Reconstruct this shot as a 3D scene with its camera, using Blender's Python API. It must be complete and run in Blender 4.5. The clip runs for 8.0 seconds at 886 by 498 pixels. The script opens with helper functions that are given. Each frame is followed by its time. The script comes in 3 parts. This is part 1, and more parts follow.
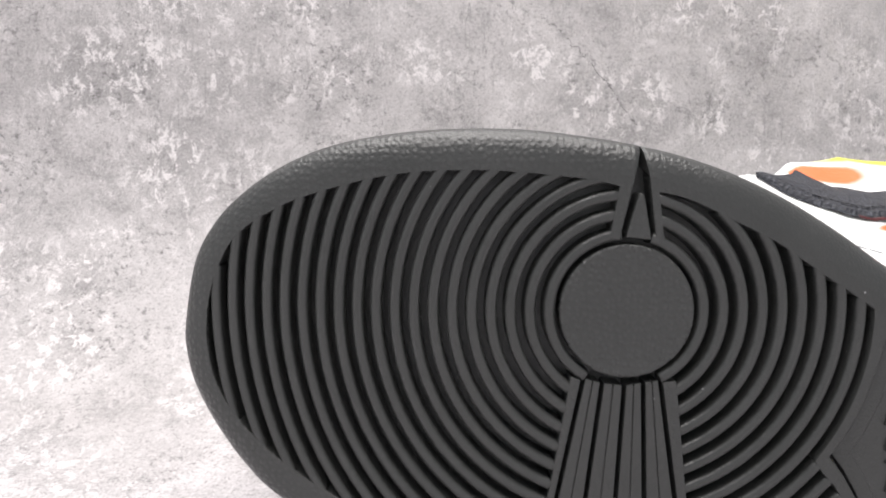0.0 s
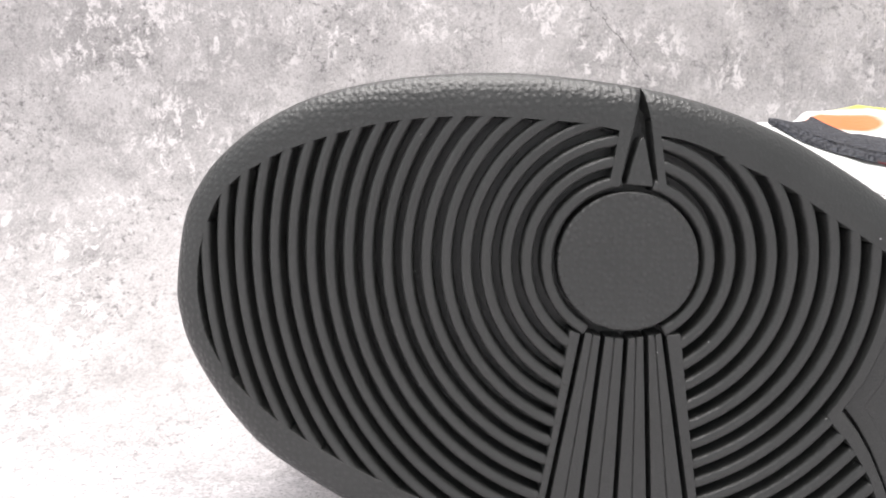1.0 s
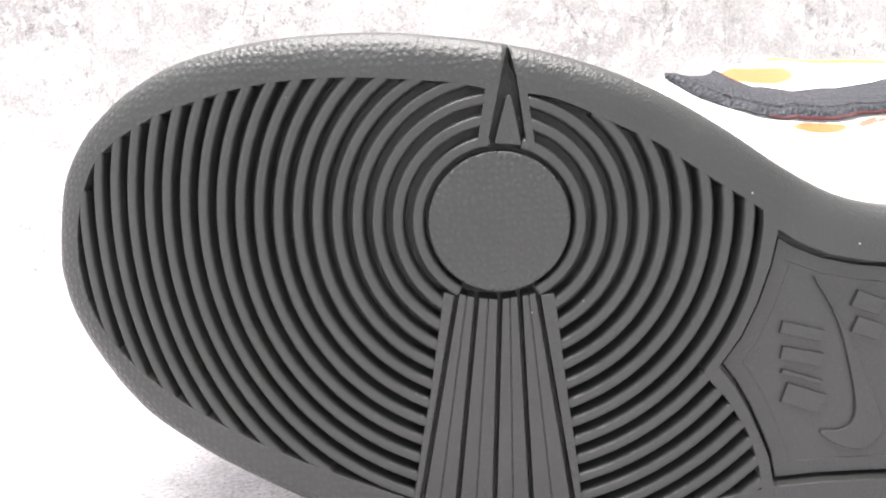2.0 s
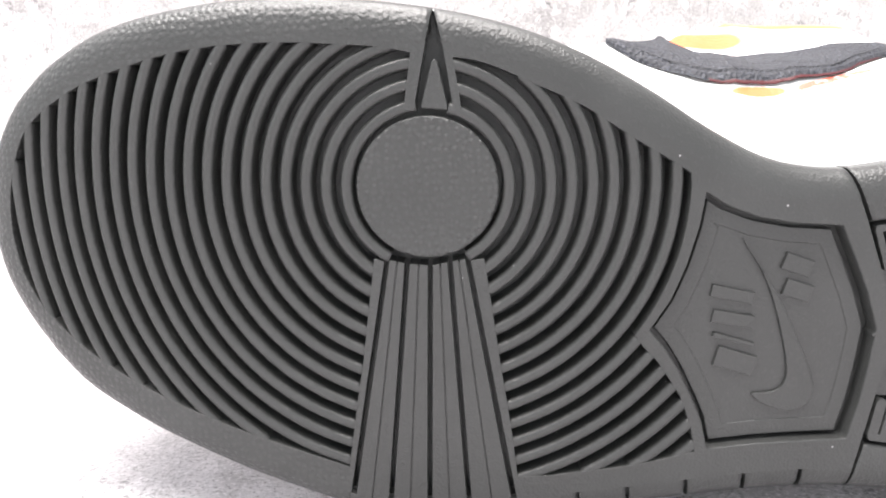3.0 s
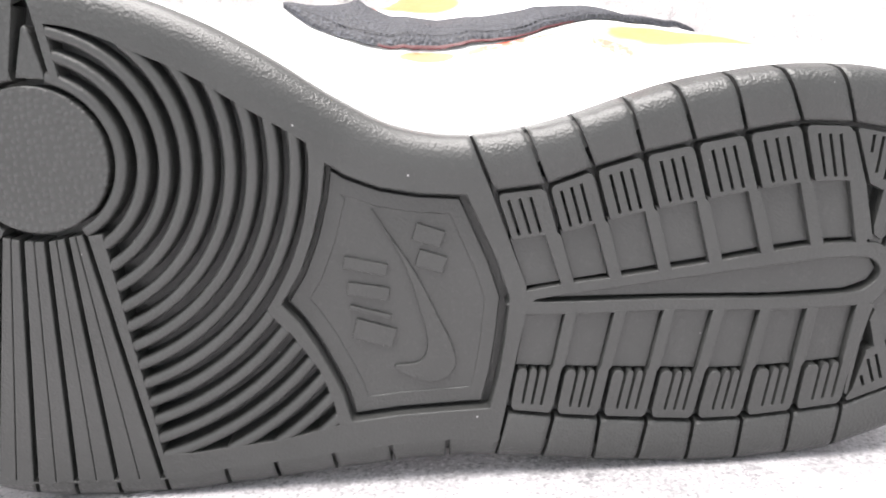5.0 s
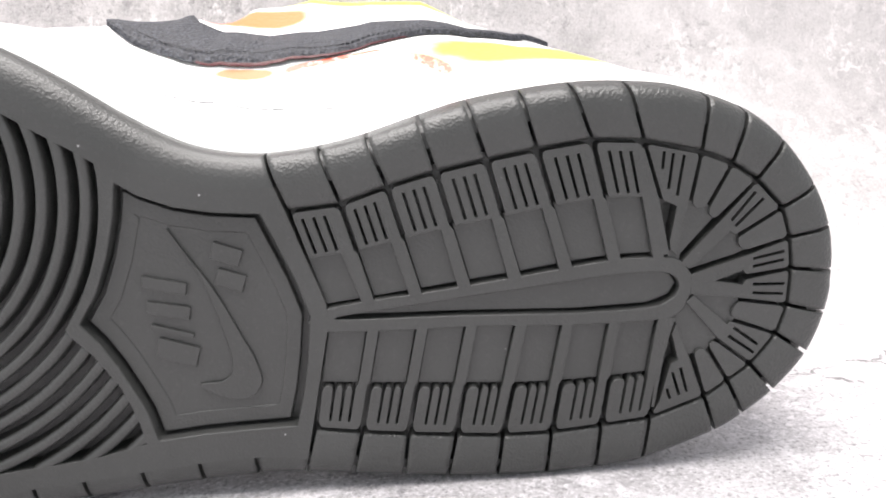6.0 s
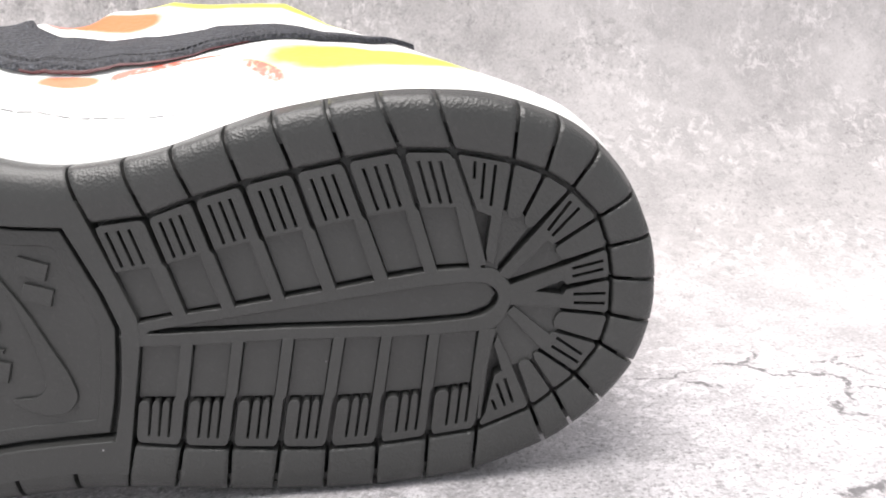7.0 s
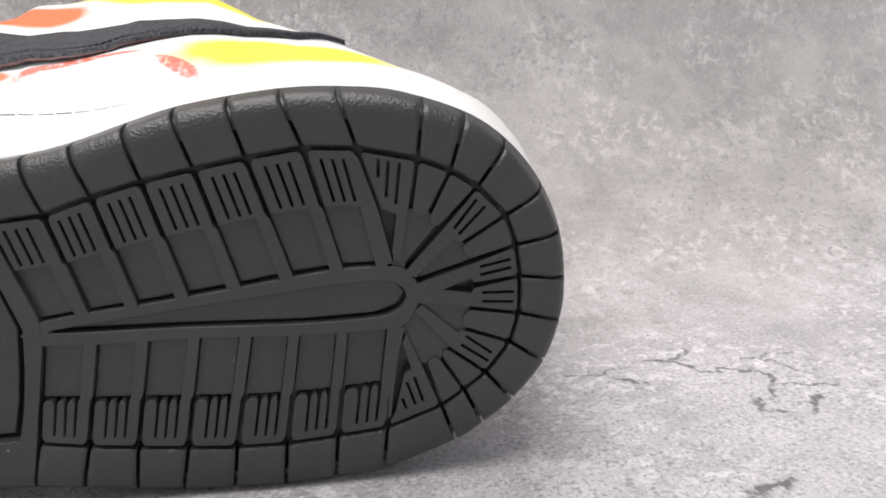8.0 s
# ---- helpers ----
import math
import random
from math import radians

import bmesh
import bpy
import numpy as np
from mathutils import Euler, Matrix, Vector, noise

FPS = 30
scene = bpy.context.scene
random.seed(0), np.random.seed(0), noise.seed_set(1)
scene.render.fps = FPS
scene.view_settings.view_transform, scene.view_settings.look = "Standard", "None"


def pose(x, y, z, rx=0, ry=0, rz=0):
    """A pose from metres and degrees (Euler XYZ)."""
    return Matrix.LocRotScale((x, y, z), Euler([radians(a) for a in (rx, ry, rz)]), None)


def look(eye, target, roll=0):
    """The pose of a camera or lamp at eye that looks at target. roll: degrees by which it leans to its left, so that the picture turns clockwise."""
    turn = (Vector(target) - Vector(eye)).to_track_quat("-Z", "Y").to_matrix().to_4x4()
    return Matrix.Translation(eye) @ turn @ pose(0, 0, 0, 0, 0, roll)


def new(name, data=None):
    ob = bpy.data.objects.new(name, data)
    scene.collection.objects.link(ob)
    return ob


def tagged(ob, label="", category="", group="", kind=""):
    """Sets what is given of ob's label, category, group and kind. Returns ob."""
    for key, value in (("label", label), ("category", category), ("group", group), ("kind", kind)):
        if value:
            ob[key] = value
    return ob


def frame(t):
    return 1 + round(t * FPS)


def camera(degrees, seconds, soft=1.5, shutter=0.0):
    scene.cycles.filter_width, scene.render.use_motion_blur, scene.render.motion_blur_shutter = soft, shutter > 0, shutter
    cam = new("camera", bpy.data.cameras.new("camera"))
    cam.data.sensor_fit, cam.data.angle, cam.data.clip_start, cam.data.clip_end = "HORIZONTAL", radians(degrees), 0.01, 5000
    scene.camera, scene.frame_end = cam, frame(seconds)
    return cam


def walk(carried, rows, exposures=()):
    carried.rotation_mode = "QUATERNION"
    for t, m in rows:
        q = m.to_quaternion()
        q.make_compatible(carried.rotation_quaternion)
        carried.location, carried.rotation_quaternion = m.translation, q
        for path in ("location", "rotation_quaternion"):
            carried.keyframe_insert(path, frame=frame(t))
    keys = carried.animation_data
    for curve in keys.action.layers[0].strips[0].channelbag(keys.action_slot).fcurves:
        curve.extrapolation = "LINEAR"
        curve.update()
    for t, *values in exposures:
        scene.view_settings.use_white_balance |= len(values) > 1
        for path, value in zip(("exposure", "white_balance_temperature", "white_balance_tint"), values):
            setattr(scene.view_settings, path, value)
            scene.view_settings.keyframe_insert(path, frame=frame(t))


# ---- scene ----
# ---------------------------------------------------------------- camera
cam = camera(58.6, 8.0, soft=1.85)
# seconds, x, y, z, yaw, pitch, roll
PATH = [
    (0.0, -0.00688, 0.00428, 0.10388, -2.248, -5.455, 0.291),
    (0.5, -0.00937, 0.01003, 0.10206, -1.445, -5.785, 0.212),
    (1.0, -0.00014, 0.00966, 0.09868, -0.461, -7.408, -0.704),
    (1.5, 0.02526, 0.01052, 0.09746, -0.011, -9.054, -1.615),
    (1.7, 0.02611, 0.01046, 0.09751, -0.074, -9.328, -1.794),
    (2.8, 0.03555, 0.01143, 0.09534, -0.521, -11.474, -2.545),
    (3.0, 0.04072, 0.01007, 0.0939, -0.379, -11.368, -2.558),
    (3.5, 0.0707, 0.01134, 0.09393, 0.84, -12.336, -3.01),
    (4.0, 0.07931, 0.01252, 0.09296, -0.982, -12.83, -2.972),
    (4.5, 0.092, 0.01247, 0.09126, -2.701, -13.632, -2.864),
    (5.0, 0.11048, 0.01182, 0.09153, -2.81, -14.069, -2.936),
    (5.2, 0.11997, 0.01162, 0.09203, -3.185, -13.869, -2.942),
    (6.3, 0.1598, 0.00908, 0.09297, -3.987, -14.182, -3.175),
    (6.5, 0.16768, 0.00906, 0.09313, -4.157, -14.401, -3.194),
    (7.0, 0.18529, 0.0098, 0.09444, -4.643, -14.709, -3.36),
    (7.5, 0.20009, 0.00914, 0.09479, -5.176, -15.136, -3.224),
    (8.0, 0.2023, 0.00921, 0.09428, -5.416, -15.24, -3.174),
]


def eye_pose(x, y, z, yaw, pitch, roll):
    yaw, pitch = radians(yaw), radians(pitch)
    ahead = Vector((-math.sin(yaw) * math.cos(pitch), math.cos(yaw) * math.cos(pitch), math.sin(pitch)))
    eye = Vector((x, y, z))
    return look(eye, eye + ahead, roll)


EXPOSURES = [(0.0, 0.2), (0.5, 0.2), (1.0, 0.45), (1.5, 1.0), (3.0, 1.3), (4.0, 1.3), (5.0, 1.3), (6.5, 0.55), (7.0, 0.40), (7.5, -0.03), (8.0, -0.26)]
walk(cam, [(row[0], eye_pose(*row[1:])) for row in PATH], EXPOSURES)

# ---------------------------------------------------------------- light
world = bpy.data.worlds.new("world")
scene.world = world
world.use_nodes = True
wn = world.node_tree.nodes
sky = wn.new("ShaderNodeTexSky")
sky.sky_type, sky.sun_disc = "NISHITA", False
sky.sun_elevation, sky.sun_rotation = radians(62), radians(-60)
wn["Background"].inputs[1].default_value = 0.15
hazy = wn.new("ShaderNodeHueSaturation")
hazy.inputs["Saturation"].default_value = 0.12
world.node_tree.links.new(sky.outputs[0], hazy.inputs["Color"])
world.node_tree.links.new(hazy.outputs[0], wn["Background"].inputs[0])

# the wide soft lamp that hangs over the table
lamp = new("ceiling_lamp", bpy.data.lights.new("ceiling_lamp", "AREA"))
lamp.data.shape, lamp.data.size, lamp.data.energy, lamp.data.color = "DISK", 1.1, 17.5, (1.0, 0.95, 0.93)
lamp.matrix_world = look((0.0, 0.16, 1.05), (0.04, 0.17, 0.0))


# ---------------------------------------------------------------- materials
from mathutils import geometry


class Nodes:
    """A small wrapper that builds node trees."""

    def __init__(self, name):
        self.mat = bpy.data.materials.new(name)
        self.mat.use_nodes = True
        self.tree = self.mat.node_tree
        self.bsdf = self.tree.nodes["Principled BSDF"]
        self.coord = self.tree.nodes.new("ShaderNodeTexCoord").outputs["Object"]

    def put(self, kind, ins=(), **settings):
        n = self.tree.nodes.new(kind)
        if "operation" in settings:
            n.operation = settings["operation"]
        if "data_type" in settings:
            n.data_type, n.blend_type = settings["data_type"], settings["blend_type"]
        if "feature" in settings:
            n.feature = settings["feature"]
        if "clamp" in settings:
            n.clamp = settings["clamp"]
        if "voronoi_dimensions" in settings:
            n.voronoi_dimensions = settings["voronoi_dimensions"]
        for key, value in dict(ins).items():
            self.set(n.inputs[key], value)
        return n

    def set(self, socket, value):
        if isinstance(value, bpy.types.NodeSocket):
            self.tree.links.new(value, socket)
        else:
            socket.default_value = value

    def noise(self, scale, detail=4.0, rough=0.55, vector=None, distortion=0.0):
        return self.put("ShaderNodeTexNoise", {"Vector": vector or self.coord, "Scale": scale, "Detail": detail, "Roughness": rough, "Distortion": distortion}).outputs[0]

    def voronoi(self, scale, feature="F1", vector=None):
        return self.put("ShaderNodeTexVoronoi", {"Vector": vector or self.coord, "Scale": scale}, feature=feature).outputs["Distance"]

    def range(self, value, a, b, c=0.0, d=1.0):
        return self.put("ShaderNodeMapRange", {0: value, 1: a, 2: b, 3: c, 4: d}, clamp=True).outputs[0]

    def maths(self, op, a, b=0.0):
        return self.put("ShaderNodeMath", {0: a, 1: b}, operation=op).outputs[0]

    def mix(self, fac, a, b, blend="MIX"):
        n = self.put("ShaderNodeMix", data_type="RGBA", blend_type=blend)
        self.set(n.inputs["Factor"], fac)
        self.set(n.inputs["A"], a)
        self.set(n.inputs["B"], b)
        return n.outputs["Result"]

    def moved(self, location=(0, 0, 0), scale=(1, 1, 1), rotation=(0, 0, 0)):
        return self.put("ShaderNodeMapping", {"Vector": self.coord, "Location": location, "Scale": scale, "Rotation": rotation}).outputs[0]

    def bump(self, height, strength, distance, normal=None):
        ins = {"Height": height, "Strength": strength, "Distance": distance}
        if normal:
            ins["Normal"] = normal
        return self.put("ShaderNodeBump", ins).outputs[0]

    def done(self, colour, rough, normal=None, **more):
        self.set(self.bsdf.inputs["Base Color"], colour)
        self.set(self.bsdf.inputs["Roughness"], rough)
        if normal:
            self.set(self.bsdf.inputs["Normal"], normal)
        for key, value in more.items():
            self.set(self.bsdf.inputs[key.replace("_", " ")], value)
        return self.mat


def grey(v, warm=0.0):
    return (v * (1 + warm), v, v * (1 - warm), 1)


def rubber(name, tone, pebble, rough, strength=0.35, dots=0.0, toe_only=True):
    """Dull dark green-grey rubber with a moulded pebble grain, fine dust and pale specks."""
    n = Nodes(name)
    cloud = n.noise(38, 3)
    fine = n.noise(900, 3, 0.6)
    col = n.mix(n.range(cloud, 0.3, 0.7), (tone * 0.88, tone * 0.90, tone * 0.87, 1), (tone * 1.12, tone * 1.14, tone * 1.11, 1))
    col = n.mix(n.range(fine, 0.55, 0.8, 0, 0.25), col, grey(tone * 2.2, 0.02))
    specks = n.range(n.voronoi(210), 0.035, 0.06, 1, 0)
    rare = n.range(n.noise(260, 1), 0.585, 0.64)
    col = n.mix(n.maths("MULTIPLY", specks, rare), col, grey(0.34))
    grain = n.voronoi(pebble, "SMOOTH_F1")
    normal = n.bump(grain, strength, 0.0012)
    if dots:
        # small moulded domes, on the toe or all over
        axes = n.put("ShaderNodeSeparateXYZ", {0: n.coord}).outputs
        flat = n.put("ShaderNodeCombineXYZ", {0: axes[0], 1: axes[2]}).outputs[0]
        cell = n.put("ShaderNodeTexVoronoi", {"Vector": flat, "Scale": 640.0, "Randomness": 0.62}, voronoi_dimensions="2D").outputs["Distance"]
        dome = n.range(cell, 0.08, 0.46, 1, 0)
        if toe_only:
            dome = n.maths("MULTIPLY", dome, n.range(axes[0], -0.03, 0.02, 1.0, 0.06))
        normal = n.bump(dome, dots, 0.0009, normal)
        col = n.mix(n.maths("MULTIPLY", dome, 0.22), col, grey(tone * 1.8, 0.01))
    normal = n.bump(fine, 0.24, 0.0003, normal)
    r = n.range(cloud, 0.2, 0.8, rough - 0.06, rough + 0.08)
    return n.done(col, r, normal, Specular_IOR_Level=0.5)


RUBBER = rubber("outsole_rubber", 0.041, 1900, 0.38, 0.12, 0.20)
RUBBER_EDGE = rubber("edge_rubber", 0.041, 1900, 0.37, 0.20)
RUBBER_SMOOTH = rubber("smooth_rubber", 0.041, 1700, 0.34, 0.12)
RUBBER_DISC = rubber("dimpled_rubber", 0.041, 1900, 0.38, 0.10, 0.42, False)


# crooked cracks and scratches of the sheet: x and length along the sheet, from and to, and width (metres)
CRACKS = [
    (0.253, 0.208, 0.265, 0.2085, 0.0005), (0.265, 0.2085, 0.274, 0.2104, 0.0004), (0.278, 0.214, 0.286, 0.211, 0.0007), (0.286, 0.211, 0.2913, 0.2035, 0.0007),
    (0.2913, 0.2035, 0.305, 0.202, 0.0006), (0.305, 0.202, 0.307, 0.196, 0.0007), (0.307, 0.196, 0.3034, 0.186, 0.0008), (0.287, 0.212, 0.293, 0.219, 0.0007),
    (0.305, 0.209, 0.321, 0.211, 0.0005), (0.3064, 0.1915, 0.321, 0.189, 0.0005), (0.311, 0.210, 0.3164, 0.197, 0.0005), (0.2976, 0.185, 0.2955, 0.178, 0.0009),
    (0.2955, 0.178, 0.300, 0.177, 0.0007), (0.312, 0.183, 0.3075, 0.174, 0.0009), (0.275, 0.144, 0.286, 0.147, 0.0014), (0.2665, 0.2036, 0.2743, 0.199, 0.0008),
    (0.050, 0.538, 0.0731, 0.518, 0.0002), (0.0731, 0.518, 0.0956, 0.487, 0.00024),
]


def concrete():
    """Printed concrete sheet: clouds, flaking pale plaster, dark pits, scratches and cracks; sandier on the floor, with
    the wall's dimmer light put into darker tones.
    """
    n = Nodes("concrete_sheet")
    axes = n.put("ShaderNodeSeparateXYZ", {0: n.coord}).outputs
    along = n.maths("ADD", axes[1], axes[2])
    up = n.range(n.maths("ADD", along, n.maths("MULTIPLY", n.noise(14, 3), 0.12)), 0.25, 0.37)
    # the print is smoother at one end of the wall
    calm = n.maths("MULTIPLY", up, n.range(axes[0], 0.14, 0.30))
    busy = n.maths("SUBTRACT", 1.0, n.maths("MULTIPLY", calm, 0.5))
    sand = n.maths("MULTIPLY", busy, n.range(up, 0.0, 1.0, 0.95, 0.45))

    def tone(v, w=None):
        # floor and wall values of one colour, the wall's darkened for its weaker light
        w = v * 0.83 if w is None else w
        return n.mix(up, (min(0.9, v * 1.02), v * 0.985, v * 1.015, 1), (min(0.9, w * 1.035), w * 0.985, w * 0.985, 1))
    big = n.noise(8, 4, 0.55, distortion=0.3)
    mid = n.noise(60, 8, 0.68, distortion=0.25)
    cloud = n.noise(34, 4, 0.6, n.moved(location=(1.3, 0.7, 2.4)), 0.5)
    group = n.noise(26, 4, 0.6, n.moved(location=(3.1, 1.7, 0.4)))
    group2 = n.noise(22, 4, 0.6, n.moved(location=(-2.3, 5.1, 1.9)))
    flake = n.noise(200, 9, 0.74, n.moved(scale=(1, 1, 0.8)), 0.45)
    pit = n.noise(330, 7, 0.72, n.moved(location=(0.7, 0.2, 0.9)), 0.2)
    fine = n.noise(850, 5, 0.75)
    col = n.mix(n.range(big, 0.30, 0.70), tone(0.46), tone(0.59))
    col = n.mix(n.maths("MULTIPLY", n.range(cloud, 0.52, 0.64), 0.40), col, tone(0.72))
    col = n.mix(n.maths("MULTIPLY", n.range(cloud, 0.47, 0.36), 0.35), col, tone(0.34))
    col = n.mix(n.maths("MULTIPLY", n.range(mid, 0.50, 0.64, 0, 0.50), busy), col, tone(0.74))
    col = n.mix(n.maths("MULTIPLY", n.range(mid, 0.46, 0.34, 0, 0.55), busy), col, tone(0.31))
    white = n.maths("MULTIPLY", n.range(flake, 0.51, 0.58), n.range(group, 0.42, 0.60))
    col = n.mix(n.maths("MULTIPLY", white, n.maths("MULTIPLY", busy, 0.85)), col, tone(0.88, 0.80))
    black = n.maths("MULTIPLY", n.range(pit, 0.46, 0.38), n.range(group2, 0.42, 0.60))
    col = n.mix(n.maths("MULTIPLY", black, n.maths("MULTIPLY", busy, 0.75)), col, tone(0.165))
    col = n.mix(n.maths("MULTIPLY", n.range(fine, 0.54, 0.62, 0, 0.8), sand), col, tone(0.82))
    col = n.mix(n.maths("MULTIPLY", n.range(fine, 0.46, 0.36), sand), col, tone(0.19))
    for turn, at in ((0.35, 0.0), (-0.5, 2.0)):
        scratch = n.noise(38, 2, 0.5, n.moved(location=(at, at, 0), scale=(6, 6, 0.25), rotation=(0.0, turn, 0.0)))
        thin = n.range(n.maths("ABSOLUTE", n.maths("SUBTRACT", scratch, 0.60)), 0.0, 0.006, 1, 0)
        thin = n.maths("MULTIPLY", thin, n.range(n.noise(17, 2, 0.5, n.moved(location=(at, 4, 1))), 0.54, 0.62))
        col = n.mix(n.maths("MULTIPLY", thin, n.maths("MULTIPLY", busy, 0.7)), col, tone(0.86, 0.78) if at else tone(0.2))
    # single crooked cracks
    flat = n.put("ShaderNodeCombineXYZ", {0: axes[0], 1: along}).outputs[0]
    shake = n.put("ShaderNodeTexNoise", {"Vector": n.coord, "Scale": 170.0, "Detail": 5.0, "Roughness": 0.62}).outputs["Color"]
    shake = n.put("ShaderNodeVectorMath", {0: shake, 1: (0.5, 0.5, 0.5)}, operation="SUBTRACT").outputs[0]
    shake = n.put("ShaderNodeVectorMath", {0: shake, "Scale": 0.011}, operation="SCALE").outputs[0]
    flat = n.put("ShaderNodeVectorMath", {0: flat, 1: shake}, operation="ADD").outputs[0]
    flat = n.put("ShaderNodeVectorMath", {0: flat, 1: (1, 1, 0)}, operation="MULTIPLY").outputs[0]
    near = None
    for x0, y0, x1, y1, wide in CRACKS:
        step = Vector((x1 - x0, y1 - y0, 0))
        off = n.put("ShaderNodeVectorMath", {0: flat, 1: (x0, y0, 0)}, operation="SUBTRACT").outputs[0]
        share = n.put("ShaderNodeVectorMath", {0: off, 1: step / step.length_squared}, operation="DOT_PRODUCT").outputs["Value"]
        foot = n.put("ShaderNodeVectorMath", {0: step, "Scale": n.range(share, 0.0, 1.0)}, operation="SCALE").outputs[0]
        gap = n.put("ShaderNodeVectorMath", {0: off, 1: foot}, operation="DISTANCE").outputs["Value"]
        gap = n.maths("DIVIDE", gap, wide)
        near = n.maths("MINIMUM", near, gap) if near else gap
    crack = n.maths("MULTIPLY", n.range(near, 0.6, 1.3, 1, 0), n.range(n.noise(240, 4, 0.7), 0.40, 0.50, 0.2, 0.92))
    col = n.mix(crack, col, tone(0.15))
    normal = n.bump(flake, n.maths("MULTIPLY", busy, 0.55), 0.0015)
    normal = n.bump(fine, n.maths("MULTIPLY", sand, 0.6), 0.0006, normal)
    return n.done(col, n.range(mid, 0.3, 0.7, 0.5, 0.75), normal)


CONCRETE = concrete()


def plain(name, colour, rough, scale=500.0, strength=0.2, vary=0.12):
    n = Nodes(name)
    grain, cloud = n.noise(scale, 4), n.noise(30, 3)
    dark = tuple(c * (1 - vary) for c in colour[:3]) + (1,)
    col = n.mix(n.range(cloud, 0.3, 0.7), dark, colour)
    return n.done(col, rough, n.bump(grain, strength, 0.0006))


WHITE_RUBBER = plain("white_midsole_rubber", (0.86, 0.86, 0.85, 1), 0.5, 900, 0.12, 0.04)
LINING = plain("dark_lining", (0.03, 0.03, 0.035, 1), 0.9, 1500, 0.5)
DARK_THREAD = plain("dark_thread", (0.05, 0.05, 0.055, 1), 0.7, 2000, 0.4)
THREAD = plain("grey_thread", (0.30, 0.30, 0.31, 1), 0.8, 2000, 0.4)


def stripe_leather():
    """Black grained leather with fine paler blue-grey specks."""
    n = Nodes("black_stripe_leather")
    cell, fine = n.voronoi(1100, "SMOOTH_F1"), n.noise(1400, 4, 0.7)
    col = n.mix(n.range(fine, 0.50, 0.72, 0, 0.6), (0.012, 0.013, 0.019, 1), (0.13, 0.14, 0.175, 1))
    return n.done(col, 0.6, n.bump(fine, 0.6, 0.0005, n.bump(cell, 0.7, 0.0007)))


STRIPE = stripe_leather()


def dyed_leather():
    """White tumbled leather with hand-dyed yellow, orange and red patches that fade at their borders."""
    n = Nodes("white_dyed_leather")
    grain = n.voronoi(700, "SMOOTH_F1")
    xyz = n.put("ShaderNodeSeparateXYZ", {0: n.coord})
    wob = n.noise(70, 4, 0.6)
    speck = n.noise(420, 4, 0.7)
    wob2 = n.maths("MULTIPLY", n.maths("SUBTRACT", wob, 0.5), 0.9)
    col = n.mix(n.range(n.noise(60, 3), 0.3, 0.7), (0.83, 0.83, 0.81, 1), (0.87, 0.87, 0.86, 1))

    def patch(col, s, d, rs, rd, lean, colour, worn, soft=0.3):
        # an oval patch centred on length s and height d of the side, in millimetres
        ds = n.maths("SUBTRACT", xyz.outputs[0], s / 1000)
        dd = n.maths("SUBTRACT", n.maths("SUBTRACT", xyz.outputs[1], d / 1000), n.maths("MULTIPLY", ds, lean))
        a = n.maths("MULTIPLY", ds, 1000 / rs)
        b = n.maths("MULTIPLY", dd, 1000 / rd)
        far = n.maths("ADD", n.maths("MULTIPLY", a, a), n.maths("MULTIPLY", b, b))
        mask = n.range(n.maths("ADD", far, wob2), 1 + soft, 1 - soft)
        if worn:
            mask = n.maths("MULTIPLY", mask, n.range(speck, 0.36, 0.50, 0.25, 1.0))
        return n.mix(mask, col, colour)

    yellow, orange, red = (0.87, 0.82, 0.07, 1), (0.74, 0.17, 0.05, 1), (0.66, 0.14, 0.09, 1)
    for item in PATCHES:
        col = patch(col, *item[:5], {"y": yellow, "o": orange, "r": red}[item[5]], item[5] == "r")
    return n.done(col, 0.45, n.bump(grain, 0.25, 0.0005))


# centre and half-size along the shoe and up its side (mm), lean, colour
PATCHES = [
    (136, 49, 26, 14, 0.3, "y"),
    (101, 88, 27, 7, 0.0, "y"),
    (67, 75, 14, 7, 0.0, "o"),
    (55, 69, 3, 4, 0.0, "r"),
    (69, 32.0, 7, 1.0, 0.06, "o"),
    (90, 37.2, 13, 1.3, 0.42, "r"),
    (112.5, 34.8, 5.6, 3.0, -0.7, "r"),
]
LEATHER = dyed_leather()

# ---------------------------------------------------------------- building helpers
SHOE = (0.048, 0.1695, 0.0)
SHOE_TURN = -1.87
DEEP = 6.0   # depth of the grooves, mm
HEEL_DEEP = 4.0   # depth of the grooves in the heel


def bend(s):
    """The sole curls away from the ground plane towards the toe (mm)."""
    return 0.0019 * max(0.0, -20.0 - s) ** 2


def put3(s, h, d):
    """Length, width and depth of the shoe in mm to its own metres: x along, y into the shoe, z across."""
    return Vector((s / 1000, (d + bend(s)) / 1000, h / 1000))


def part(name, bm, material, parent, label="", smooth=False):
    bmesh.ops.recalc_face_normals(bm, faces=bm.faces)
    mesh = bpy.data.meshes.new(name)
    if smooth:
        for f in bm.faces:
            f.smooth = True
    bm.to_mesh(mesh)
    bm.free()
    mesh.materials.append(material)
    ob = new(name, mesh)
    ob.parent = parent
    if label:
        ob["label"] = label
    return ob


def area(loop):
    return 0.5 * sum(a[0] * b[1] - b[0] * a[1] for a, b in zip(loop, loop[1:] + loop[:1]))


def wound(loop, ccw=True):
    loop = [tuple(p) for p in loop]
    return loop if (area(loop) > 0) == ccw else loop[::-1]


